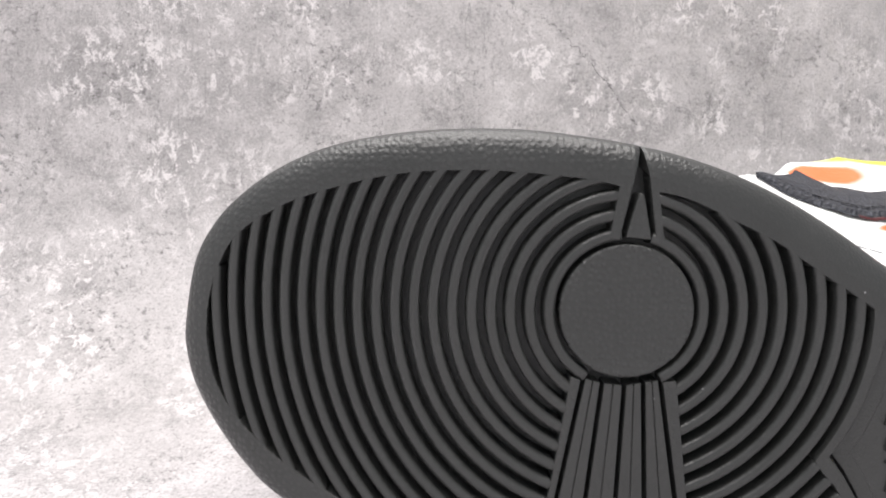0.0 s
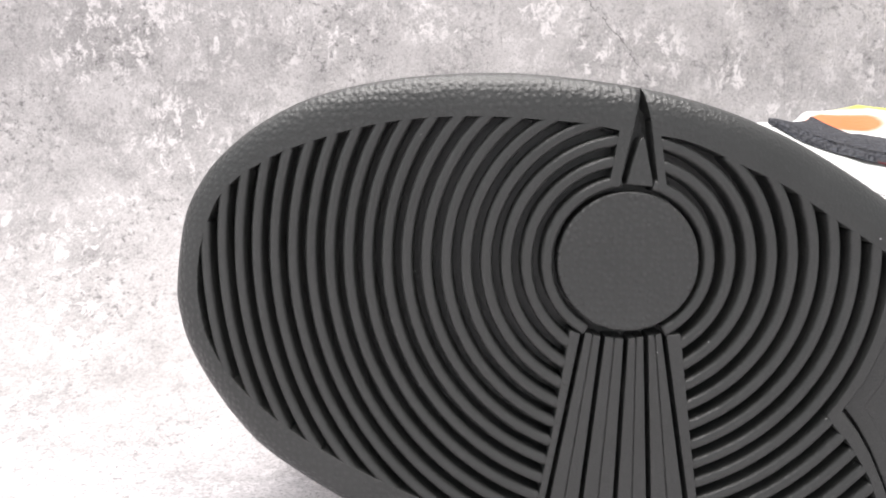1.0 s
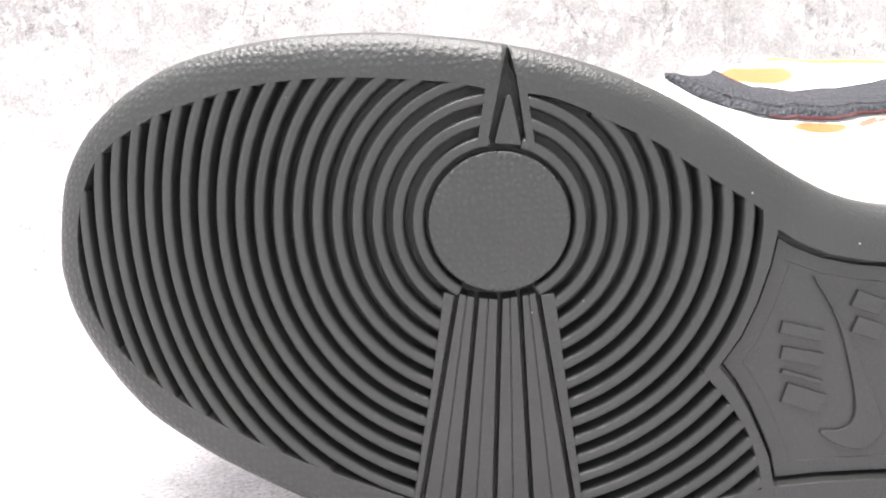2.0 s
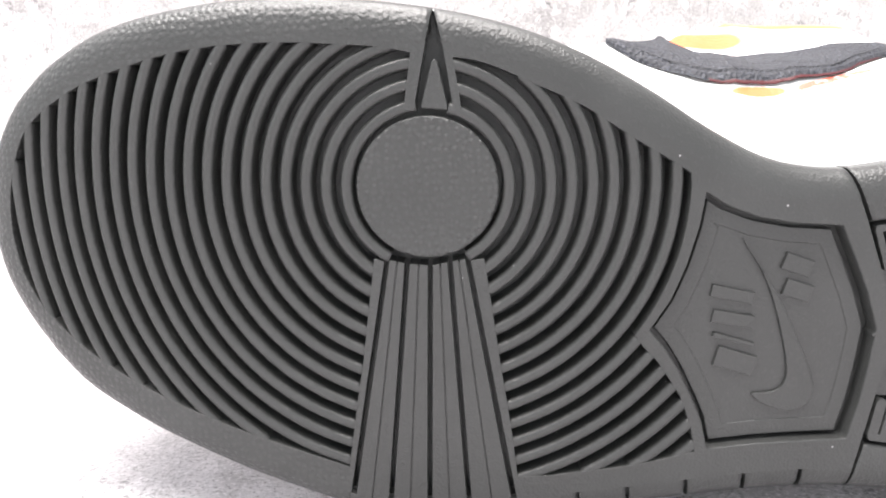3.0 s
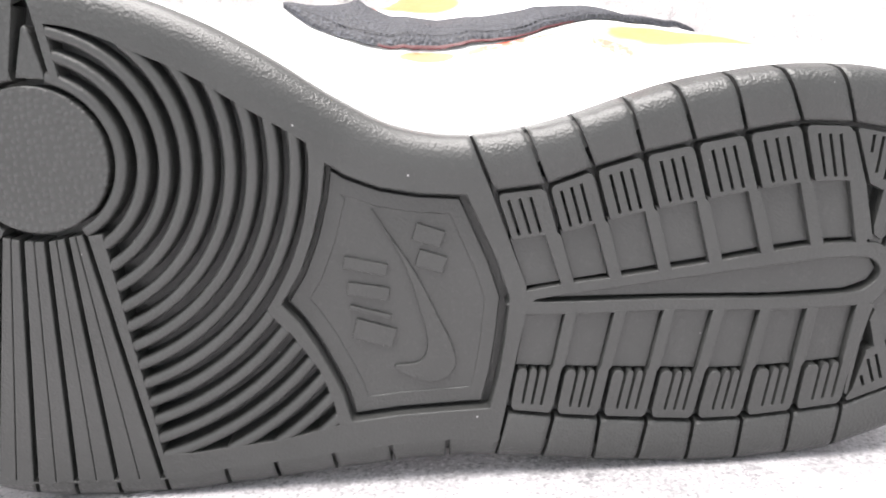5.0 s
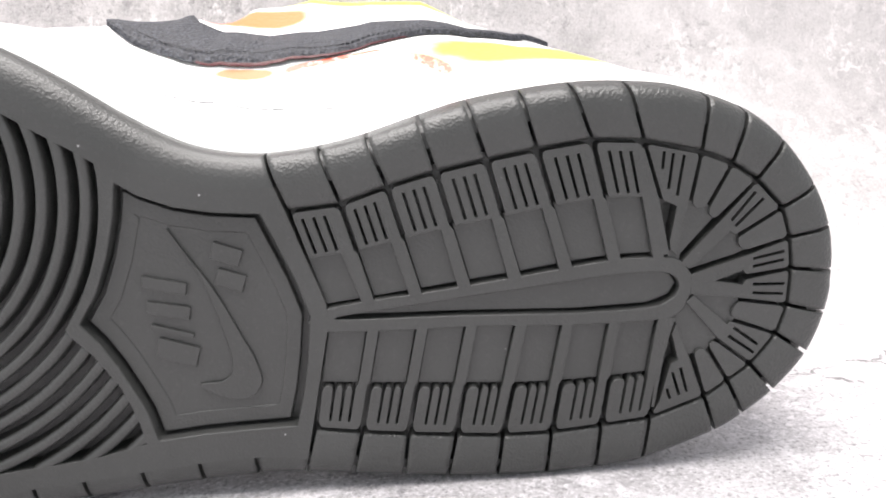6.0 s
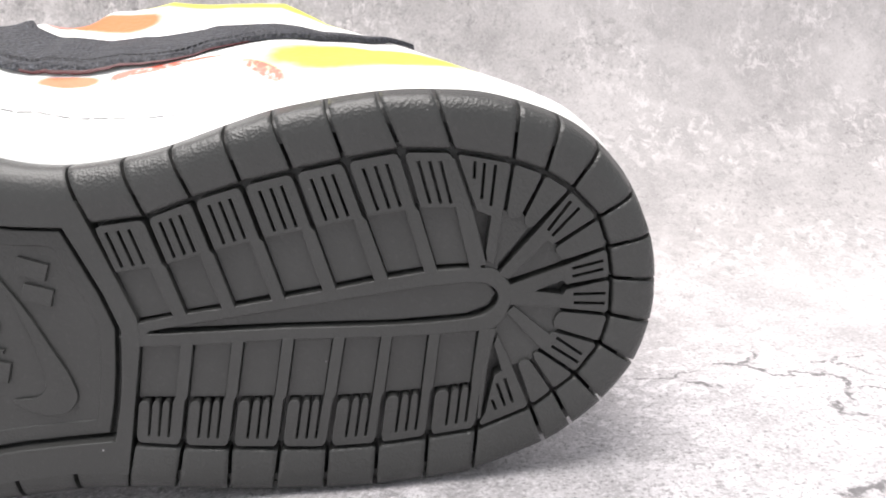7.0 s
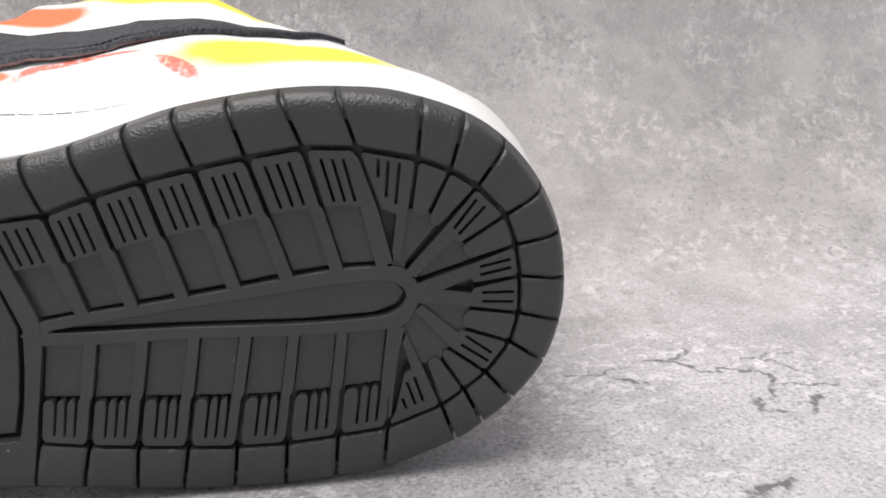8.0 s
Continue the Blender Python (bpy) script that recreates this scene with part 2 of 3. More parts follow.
def offset(loop, e):
    """The loop moved to its left by e (one length, or one for each corner)."""
    out = []
    each = e if isinstance(e, list) else [e] * len(loop)
    for i, p in enumerate(loop):
        e = each[i]
        a, b = Vector(loop[i - 1]), Vector(loop[(i + 1) % len(loop)])
        p = Vector(p)
        u, v = (p - a), (b - p)
        u = u.normalized() if u.length > 1e-9 else v.normalized()
        v = v.normalized() if v.length > 1e-9 else u
        n1, n2 = Vector((-u.y, u.x)), Vector((-v.y, v.x))
        m = n1 + n2
        m = m / max(0.45, m.length_squared / 2) if m.length > 1e-6 else n1
        out.append((p.x + m.x * e, p.y + m.y * e))
    return out


def dense(loop, step=1.5, closed=True):
    out = []
    for a, b in zip(loop, loop[1:] + loop[:1] if closed else loop[1:]):
        k = max(1, math.ceil(math.dist(a, b) / step))
        out += [(a[0] + (b[0] - a[0]) * i / k, a[1] + (b[1] - a[1]) * i / k) for i in range(k)]
    return out if closed else out + [loop[-1]]


def slab(bm, outer, holes=(), top=0.0, deep=2.8, bevel=0.35, outer_bevel=None):
    """A block over a flat outline with openings, with rounded upper edges; its face lies at depth top."""
    loops = [wound(outer)] + [wound(h, False) for h in holes]
    caps = []
    for number, loop in enumerate(loops):
        bevel_here = bevel if number or outer_bevel is None else outer_bevel
        each = bevel_here if isinstance(bevel_here, list) else [bevel_here] * len(loop)
        less = [0.3 * b for b in each]
        rings = [(offset(loop, each), [top] * len(loop)), (offset(loop, less), [top + b for b in less]), (loop, [top + b for b in each]), (loop, [deep] * len(loop))]
        made = [[bm.verts.new(put3(s, h, d)) for (s, h), d in zip(ring, depths)] for ring, depths in rings]
        for r1, r2 in zip(made, made[1:]):
            for i in range(len(r1)):
                j = (i + 1) % len(r1)
                f = bm.faces.new((r1[i], r1[j], r2[j], r2[i]))
                f.smooth = len(loop) > 20
        caps.append((rings[0][0], made[0]))
    flat = [v for _, vs in caps for v in vs]
    tris = geometry.tessellate_polygon([[Vector((s, h, 0)) for s, h in ring] for ring, _ in caps])
    for t in tris:
        try:
            bm.faces.new([flat[i] for i in t])
        except ValueError:
            pass


def spline(points, n=8, closed=True):
    """A smooth line through the points."""
    out, m = [], len(points)
    for i in range(m if closed else m - 1):
        p = [Vector(points[(i + k) % m if closed else min(max(i + k, 0), m - 1)]) for k in (-1, 0, 1, 2)]
        for k in range(n):
            t = k / n
            q = 0.5 * (2 * p[1] + (p[2] - p[0]) * t + (2 * p[0] - 5 * p[1] + 4 * p[2] - p[3]) * t * t + (3 * p[1] - p[0] - 3 * p[2] + p[3]) * t**3)
            out.append((q.x, q.y))
    return out if closed else out + [tuple(points[-1])]


def inside(p, loop):
    hit = False
    for (x1, y1), (x2, y2) in zip(loop, loop[1:] + loop[:1]):
        if (y1 > p[1]) != (y2 > p[1]) and p[0] < (x2 - x1) * (p[1] - y1) / (y2 - y1) + x1:
            hit = not hit
    return hit


def lerp(a, b, t):
    return (a[0] + (b[0] - a[0]) * t, a[1] + (b[1] - a[1]) * t)


# ---------------------------------------------------------------- backdrop: floor and wall
def sheet(name, rows_of_points, material, label, category):
    bm = bmesh.new()
    grid = [[bm.verts.new(p) for p in row] for row in rows_of_points]
    for r1, r2 in zip(grid, grid[1:]):
        for i in range(len(r1) - 1):
            bm.faces.new((r1[i], r1[i + 1], r2[i + 1], r2[i])).smooth = True
    bmesh.ops.recalc_face_normals(bm, faces=bm.faces)
    mesh = bpy.data.meshes.new(name)
    bm.to_mesh(mesh)
    bm.free()
    mesh.materials.append(material)
    return tagged(new(name, mesh), label, category, kind="structure")


def wall_y(x):
    return 0.362


XS = [-1.6, -0.8, -0.3, 0.0, 0.3, 0.7, 1.2, 2.0]
FILLET = 0.13
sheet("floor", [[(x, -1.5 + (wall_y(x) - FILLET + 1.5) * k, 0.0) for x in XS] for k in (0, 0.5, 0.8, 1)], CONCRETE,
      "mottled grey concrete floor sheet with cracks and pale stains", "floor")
curve = [(FILLET * (1 - math.sin(a)), FILLET * (1 - math.cos(a))) for a in [radians(6 * k) for k in range(16)]]
wall_rows = [[(x, wall_y(x) - c, z) for x in XS] for c, z in curve]
wall_rows += [[(x, wall_y(x) + 0.03 * (z - FILLET), z) for x in XS] for z in (0.16, 0.24, 0.34)]
wall_rows += [[(x, wall_y(x) + 0.02, z) for x in XS] for z in (0.34, 0.0)]
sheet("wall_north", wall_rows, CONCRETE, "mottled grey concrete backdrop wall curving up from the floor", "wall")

# ---------------------------------------------------------------- the shoe
shoe = new("sneaker")
shoe.matrix_world = pose(*SHOE, 0, 0, SHOE_TURN)
tagged(shoe, "white leather sneaker with dark rubber sole lying on its side", "shoe")

TOP_EDGE = [(-109.3, 68), (-106.3, 83.4), (-100.7, 93), (-93.9, 99.5), (-86.2, 104.6), (-76.4, 109), (-66, 111.6), (-53.7, 113.2), (-41.8, 113.7),
            (-30.2, 113.4), (-18.8, 112.2), (-7.4, 110.4), (3.9, 107.8), (15.1, 104), (26.6, 98.6), (38.2, 91.6), (50, 83.5), (61, 77.5), (72.2, 74.9), (83.8, 75),
            (95.1, 76.6), (106.6, 79.6), (118, 82.4), (129.5, 84.1), (140.5, 85), (151, 84.6), (162, 83), (174.8, 78), (182.8, 72), (189.5, 63), (193.4, 54)]
LOW_EDGE = [(194.7, 45), (193.7, 35), (189.9, 25), (183.3, 17), (176, 11.3), (169, 7.4), (153.3, 2.2), (142, 1.1), (131, 0.5), (120, 0.9), (106, 2.0), (93, 3.2),
            (80, 4.4), (70.4, 4.5), (57.9, 4), (46.5, 3.1), (34, 1.9), (20, 0.8), (3, 0.4), (-12, 0.8), (-25, 2.6), (-37, 6.5), (-49.7, 11), (-61.3, 15.9), (-74.5, 22),
            (-88, 29.8), (-94.7, 35.8), (-101.3, 43.7), (-106.8, 53.2), (-109, 61)]
OUTLINE = wound(spline(TOP_EDGE + LOW_EDGE, 14), False)   # clockwise: along the top to the heel, back along the bottom
LENGTHS = [0.0]
for a, b in zip(OUTLINE, OUTLINE[1:] + OUTLINE[:1]):
    LENGTHS.append(LENGTHS[-1] + math.dist(a, b))
AROUND = LENGTHS[-1]


def on_edge(t):
    """The point and the inward normal of the outline at t mm along it."""
    t %= AROUND
    i = int(np.searchsorted(LENGTHS, t, "right")) - 1
    i = min(i, len(OUTLINE) - 1)
    a, b = OUTLINE[i], OUTLINE[(i + 1) % len(OUTLINE)]
    p = lerp(a, b, (t - LENGTHS[i]) / max(1e-9, LENGTHS[i + 1] - LENGTHS[i]))
    a, b = OUTLINE[i - 2], OUTLINE[(i + 3) % len(OUTLINE)]
    u = Vector((b[0] - a[0], b[1] - a[1])).normalized()
    return p, (u.y, -u.x)


def edge_in(t):
    """The point of the outline at t and the way inward, which swings to the first and last heel cut near them."""
    p, n = on_edge(t)
    for cut, way in ((CUT_T[0], (0.311, -0.950)), (CUT_T[-1], (0.262, 0.965)), (WEDGE_T, (-0.02, -1.0))):
        gap = abs((t - cut + AROUND / 2) % AROUND - AROUND / 2)
        w = max(0.0, 1 - gap / 14.0)
        if w > 0:
            v = Vector((n[0] + (way[0] - n[0]) * w, n[1] + (way[1] - n[1]) * w)).normalized()
            n = (v.x, v.y)
    return p, n


def edge_at(p):
    return LENGTHS[min(range(len(OUTLINE)), key=lambda i: math.dist(OUTLINE[i], p))]


def top_h(s):
    """Upper edge of the outline at length s."""
    xs = [p[0] for p in TOP_EDGE]
    return float(np.interp(s, xs, [p[1] for p in TOP_EDGE]))


def low_h(s):
    pts = LOW_EDGE[::-1]
    return float(np.interp(s, [p[0] for p in pts], [p[1] for p in pts]))


def rounding(s, h):
    """How far in the edge of the sole is rounded off (mm)."""
    if h > 40:
        return float(np.interp(s, [-109, -60, 0, 40, 75, 100, 200], [5.0, 7.0, 6.5, 7.0, 6.5, 5.0, 4.0]))
    return float(np.interp(s, [-109, -50, -30, 14, 20, 70, 78, 100, 200], [5.0, 5.0, 4.0, 4.2, 5.4, 5.6, 4.5, 3.0, 3.5]))


def flare(s, h):
    """How far the side of the heel stands out towards the midsole (mm)."""
    if h < 30:
        return 0.1
    return float(np.interp(s, [80, 95, 115, 140, 165, 180, 188, 194], [0.0, 0.4, 0.8, 0.6, 0.7, 1.1, 1.4, 1.0]))


def slot(s, h):
    """Pushes a point of the upper edge aside, so that the slot over the wedge widens inwards."""
    x = s - AXIS
    if h < 95 or abs(x) > 7:
        return (s, h)
    w = float(np.interp(h, [103.5, 110.0], [1.5, -0.1]))
    return (AXIS + math.copysign(w + abs(x) * (1 - w / 7), x), h)


def rim(bm, t0, t1, inner=None, step=1.2, inset=0.0):
    """A stretch of the sole's rounded edge from t0 to t1, from its flat face (or the line inner, two points) over to the side."""
    k = max(2, math.ceil((t1 - t0) / step))
    rows = []
    for i in range(k + 1):
        f = i / k
        p, n = on_edge(t0 + (t1 - t0) * f) if inner else edge_in(t0 + (t1 - t0) * f)
        r = rounding(*p)
        rim_at = p
        p = (p[0] + n[0] * inset, p[1] + n[1] * inset)
        if inner:
            q = lerp(inner[0], inner[1], f)
            v = Vector((q[0] - p[0], q[1] - p[1])).normalized()
            n = (v.x, v.y)
            start = [(q, HEEL_DEEP), (q, 0.75), (lerp(q, p, 0.03), 0.22), (lerp(q, p, 0.08), 0.0)]
        else:
            start = []
        line = [put3(*q, d) for q, d in start]
        for a in (0, 15, 30, 45, 60, 75, 90):
            off, d = r * (1 - math.sin(radians(a))) , 0.8 * r * (1 - math.cos(radians(a))) + 1.6 * inset
            line.append(put3(*slot(p[0] + n[0] * off, p[1] + n[1] * off), d))
        out = flare(*rim_at)
        line += [put3(rim_at[0] - n[0] * out, rim_at[1] - n[1] * out, 8.0), put3(rim_at[0] - n[0] * (out - 0.2), rim_at[1] - n[1] * (out - 0.2), 9.0), put3(p[0] + n[0] * 3.5, p[1] + n[1] * 3.5, 9.0)]
        rows.append([bm.verts.new(v) for v in line])
    for r1, r2 in zip(rows, rows[1:]):
        for i in range(len(r1) - 1):
            bm.faces.new((r1[i], r1[i + 1], r2[i + 1], r2[i])).smooth = True
    for row in (rows[0], rows[-1]):
        bm.faces.new(row)


# ---- outsole: base under the tread
bm = bmesh.new()
rows = []
for k in range(150):
    s = -107.5 + 301.0 * k / 149
    lo, hi = low_h(s) + 0.5, top_h(s) - 0.5
    if hi - lo < 2:
        lo = hi = (lo + hi) / 2
    rows.append([bm.verts.new(put3(s, lo + (hi - lo) * j / 6, DEEP)) for j in range(7)])
for r1, r2 in zip(rows, rows[1:]):
    for j in range(6):
        bm.faces.new((r1[j], r1[j + 1], r2[j + 1], r2[j]))
outsole = part("outsole", bm, RUBBER_SMOOTH, shoe, "dark green-grey rubber outsole with concentric grooves and pivot disc")

# ---- forefoot: the opening that holds ribs, disc, wedge and bars
CENTRE = (-8.8, 74.6)
TOE_TOP = [(-102.6, 71.5), (-101.2, 78.2), (-97.1, 87.2), (-92, 92.2), (-86.7, 95.3), (-80.9, 98), (-71.2, 101), (-60.4, 103.4), (-49.7, 104.5), (-38.1, 104.6), (-25.7, 103.7), (-16.7, 102.7), (-11, 101.4)]
TOE_LOW = [(-102.9, 66.5), (-101.6, 58.2), (-98.9, 52.2), (-95, 47), (-88, 40.7), (-80.6, 35.7), (-72.4, 31.2), (-63.1, 26.9), (-52.8, 22.7), (-37.4, 17.1), (-28.8, 14.0)]
TOE_TOP, TOE_LOW = spline(TOE_TOP, 4, False), spline(TOE_LOW, 4, False)
STRIP_LEFT = [(-28.8, 14.0), (-26.0, 29.4), (-24.2, 38.2), (-22.8, 46.9), (-21.6, 54.1), (-20.6, 60.3)]
STRIP_RIGHT = [(7.9, 10.4), (7.0, 20), (5.9, 28.9), (4.8, 37.4), (3.8, 46.2), (2.8, 55), (2.2, 59.4)]
RIGHT_TOP = [(-2.6, 100.2), (2.0, 99.3), (7.0, 97.4), (13.4, 94.3), (22.5, 89.9), (28.7, 85.8), (34.3, 82), (39.4, 78.8), (44.4, 75.4)]
RIGHT_TOP = spline(RIGHT_TOP, 3, False)
RIGHT_END = [(CENTRE[0] + 53.4 * math.cos(radians(a)), CENTRE[1] + 53.4 * math.sin(radians(a))) for a in range(-2, -39, -3)]
RIGHT_LOW = [(34.9, 39.2), (37.9, 35.9), (40.3, 32.1), (42.8, 27.9), (44.1, 24.3), (45.4, 19.7), (46.1, 14.9), (34, 12.3), (14.5, 10.4)]
BAR_LINES = [((-17.9, 60.0), (-28.6, 5.6)), ((-13.8, 58.9), (-20.2, 5.0)), ((-9.0, 58.4), (-11.6, 4.8)), ((-4.9, 59.0), (-2.9, 4.6)), ((-1.2, 59.6), (7.0, 4.6))]
WEDGE_L, WEDGE_R = (-10.9, 90.0), (-2.8, 89.0)


def ring_arc(r, a0, a1, step=6):
    k = max(1, int(abs(a1 - a0) / step))
    return [(CENTRE[0] + r * math.cos(radians(a0 + (a1 - a0) * i / k)), CENTRE[1] + r * math.sin(radians(a0 + (a1 - a0) * i / k))) for i in range(k + 1)]


HOLE = TOE_TOP + [(-12.9, 90.4), WEDGE_L, (-7.0, 103.9), (-5.6, 103.6), WEDGE_R, (-1.3, 90.2)] + RIGHT_TOP + RIGHT_END + RIGHT_LOW + STRIP_RIGHT
HOLE += [(-0.6, 59.2), (7.6, 4.8), (-29.2, 5.8), (-18.5, 59.6)] + STRIP_LEFT[::-1] + TOE_LOW[-2::-1]
FIELD_LEFT = TOE_TOP + [(-12.9, 90.4), CENTRE] + STRIP_LEFT[::-1] + TOE_LOW[-2::-1]
FIELD_RIGHT = [CENTRE, (-1.3, 90.2)] + RIGHT_TOP + RIGHT_END + RIGHT_LOW + STRIP_RIGHT

PLATE = [(47.7, 71.3), (51.7, 68.5), (58.2, 65.8), (65.9, 64.2), (75.4, 63.3), (78.2, 56.5), (81.1, 49.2), (83.4, 41.2), (82.1, 31.9), (80.6, 24.4), (78.4, 16.8),
         (68.7, 16.7), (59, 16.4), (48.8, 15.5), (47.5, 22), (45.6, 26.7), (42.7, 33.2), (39.7, 38.4), (36.4, 42.6), (40.8, 49.1), (43.8, 56), (46.3, 64)]

# ---- heel: where the cuts between the blocks start and end
CUT_IN = [(81, 63.4), (91.7, 64.2), (101.2, 67.2), (111.1, 69.6), (121.4, 71.4), (131.6, 72.9), (142.8, 74.2), (153.3, 73.4), (165, 70.6), (171.4, 67.9), (176.7, 64.3), (182.3, 58.1),
          (184.1, 51.6), (184.7, 44.9), (184.3, 36.8), (182.2, 30.5), (176.8, 23.9), (171.9, 20.4), (166.9, 17), (155, 12.8), (144.2, 11.8), (133.3, 11), (122.6, 11.1), (112.4, 12),
          (102.1, 13), (92.1, 14.2), (82.1, 15.8)]
CUT_OUT = [(77.2, 75), (87.9, 75), (97.7, 77.1), (107.9, 79.8), (118.1, 82.3), (128.8, 84), (139.3, 84.9), (150.4, 84.6), (166.6, 81.5), (175, 77.8), (182.5, 72.2), (190, 62.1),
           (193.7, 53.4), (194.6, 43.5), (193, 34.3), (189.7, 25), (182.9, 16.8), (176.3, 11.4), (169.6, 7.8), (153.2, 2.3), (142.5, 1.1), (131.4, 0.6), (120.8, 0.9), (110.4, 1.6),
           (100, 2.5), (89.5, 3.5), (79, 4.4)]
CUT_T = [edge_at(p) for p in CUT_OUT]
WEDGE_T = edge_at((-6.2, 110.1))
WEDGE_T += -6.2 - on_edge(WEDGE_T)[0][0]
AXIS = -6.26   # middle of the tapered slot over the wedge
NOTCHES = [(68.5, 4.5), (56.8, 3.9), (44.8, 3.0), (32.5, 1.8), (21.2, 0.9)]
BAR_ENDS = [(7.6, 0.5), (-2.8, 0.6), (-11.7, 0.9), (-20.5, 2.0), (-29.4, 3.9)]

# the flat face of the sole in front of the heel, with its openings
t_heel_top, t_heel_low = CUT_T[0], CUT_T[-1]
face = []
span = (t_heel_top - t_heel_low) % AROUND
for k in range(int(span / 1.2) + 1):
    p, n = edge_in(t_heel_low + 0.45 + (span - 0.9) * k / int(span / 1.2))
    r = rounding(*p)
    face.append((p[0] + n[0] * r, p[1] + n[1] * r))
turn = next(i for i, p in enumerate(face) if p[0] > AXIS and p[1] > 95)
for way in (0.15, -0.15):
    p, n = edge_in(WEDGE_T + way)
    r = rounding(*p)
    face.insert(turn, (p[0] + n[0] * r, p[1] + n[1] * r))
turn += 1
face = [slot(*p) for p in face]
start = HOLE.index(WEDGE_R)
around = HOLE[start:] + HOLE[:HOLE.index(WEDGE_L) + 1]
around = dense(([(AXIS + 1.6, 103.2)] + around + [(AXIS - 1.6, 103.4)])[::-1], 1.3, False)
behind = dense([(80.3, 64.0), (86.9, 43.7), (86.9, 38.7), (81.5, 15.4)], 2.0, False)
border = face[:turn] + around + face[turn:] + behind
soft = [0.002] * turn + [0.12] * len(around) + [0.002] * (len(border) - turn - len(around))
soft[turn] = soft[turn + len(around) - 1] = 0.002
if area(border) < 0:
    border, soft = border[::-1], soft[::-1]
bm = bmesh.new()
slab(bm, border, [dense(spline(PLATE, 1), 1.3)], 0.0, DEEP, 0.3, soft)
# follow the curl of the toe closely
for v in bm.verts:
    v.co.y -= bend(v.co.x * 1000) / 1000
for k in range(28):
    bmesh.ops.bisect_plane(bm, geom=bm.verts[:] + bm.edges[:] + bm.faces[:], plane_co=(-0.020 - 0.003 * k, 0, 0), plane_no=(1, 0, 0))
for v in bm.verts:
    v.co.y += bend(v.co.x * 1000) / 1000
part("tread_face", bm, RUBBER, outsole)

bm = bmesh.new()
cuts = [t_heel_low] + [edge_at(p) for p in NOTCHES + BAR_ENDS] + [WEDGE_T, t_heel_top + AROUND]
for i, (a, b) in enumerate(zip(cuts, cuts[1:])):
    b = b if b > a else b + AROUND
    b = a + (b - a) % AROUND
    slot_start, slot_end = abs(a % AROUND - WEDGE_T) < 1, abs(b % AROUND - WEDGE_T) < 1
    rim(bm, a + (0.15 if slot_start else 0.45), b - (0.15 if slot_end else 0.45))
part("sole_edge", bm, RUBBER, outsole, "rounded pebble-grained edge of the rubber outsole")

# the rubber behind the cuts
bm = bmesh.new()
rim(bm, t_heel_top + 0.5, edge_at(BAR_ENDS[-1]) + 2, None, 1.2, 0.9)
part("sole_core", bm, RUBBER_SMOOTH, outsole)

# ---- ribs round the pivot disc
RIB_PROFILE = [(0, DEEP), (0, 1.15), (0.05, 0.72), (0.14, 0.36), (0.30, 0.12), (0.5, 0.05), (0.70, 0.12), (0.86, 0.36), (0.95, 0.72), (1, 1.15), (1, DEEP)]


def ring_point(r, a, sx, sh):
    """A point of the ring of radius r round the disc."""
    return (CENTRE[0] + r * sx * math.cos(a), CENTRE[1] + r * sh * math.sin(a))


def rib(name, sx, sh, r0, r1, a0, a1):
    def at(r, a):
        return ring_point(r, a, sx, sh)
    bm = bmesh.new()
    k = max(3, int((a1 - a0) * r1 / 1.2))
    rows = []
    for i in range(k + 1):
        a = a0 + (a1 - a0) * i / k
        # the ends rise flush with the face
        rise = max(0.0, 1 - min(a - a0, a1 - a) * r1 / 4.0)
        rows.append([bm.verts.new(put3(*at(r0 + (r1 - r0) * u, a), d if d == DEEP else max(0.03, d - 0.16 * rise))) for u, d in RIB_PROFILE])
    for q1, q2 in zip(rows, rows[1:]):
        for i in range(len(q1) - 1):
            bm.faces.new((q1[i], q1[i + 1], q2[i + 1], q2[i])).smooth = True
    bm.faces.new(rows[0])
    bm.faces.new(rows[-1])
    return part(name, bm, RUBBER_SMOOTH, outsole)


def ribs(field, sx, sh, first, last, pitch, count):
    for k in range(count):
        r0 = 15.42 + pitch * k
        r1, rm = r0 + 2.5, r0 + 1.25
        steps = [radians(first + (last - first) * i / 1400) for i in range(1401)]

        def spot(r, a):
            return ring_point(r, a, sx, sh)
        runs, run = [], []
        for a in steps:
            if inside(spot(rm, a), field):
                run.append(a)
            elif run:
                runs.append(run)
                run = []
        if run:
            runs.append(run)
        for run in runs:
            if (run[-1] - run[0]) * rm < 2:
                continue
            ends = []
            for a, way in ((run[0], -1), (run[-1], 1)):
                for extra in (0.5, 0.8, 1.2, 1.7, 2.5, 3.5):
                    b = a + way * extra / rm
                    if not inside(spot(r0, b), HOLE) and not inside(spot(r1, b), HOLE):
                        break
                else:
                    b = a + way * 2.5 / rm
                ends.append(b)
            rib("rib", sx, sh, r0, r1, *ends)


ribs(FIELD_LEFT, 1.0, 1.0, 85, 275, 4.17, 19)
ribs(FIELD_RIGHT, 1.0, 0.99, -95, 95, 4.25, 17)

bm = bmesh.new()
slab(bm, ring_arc(14.5, 0, 355, 5), (), 0.0, DEEP, 0.45)
part("pivot_disc", bm, RUBBER_DISC, outsole, "round pebble-grained rubber pivot disc")

bm = bmesh.new()
slab(bm, dense([(-9.5, 90.6), (-3.9, 90.0), (-5.4, 97.9), (-5.7, 99.4), (-6.3, 100.1), (-6.9, 99.6), (-7.3, 98.2)], 1.5), (), 0.1, DEEP, 0.3)
part("wedge", bm, RUBBER, outsole)

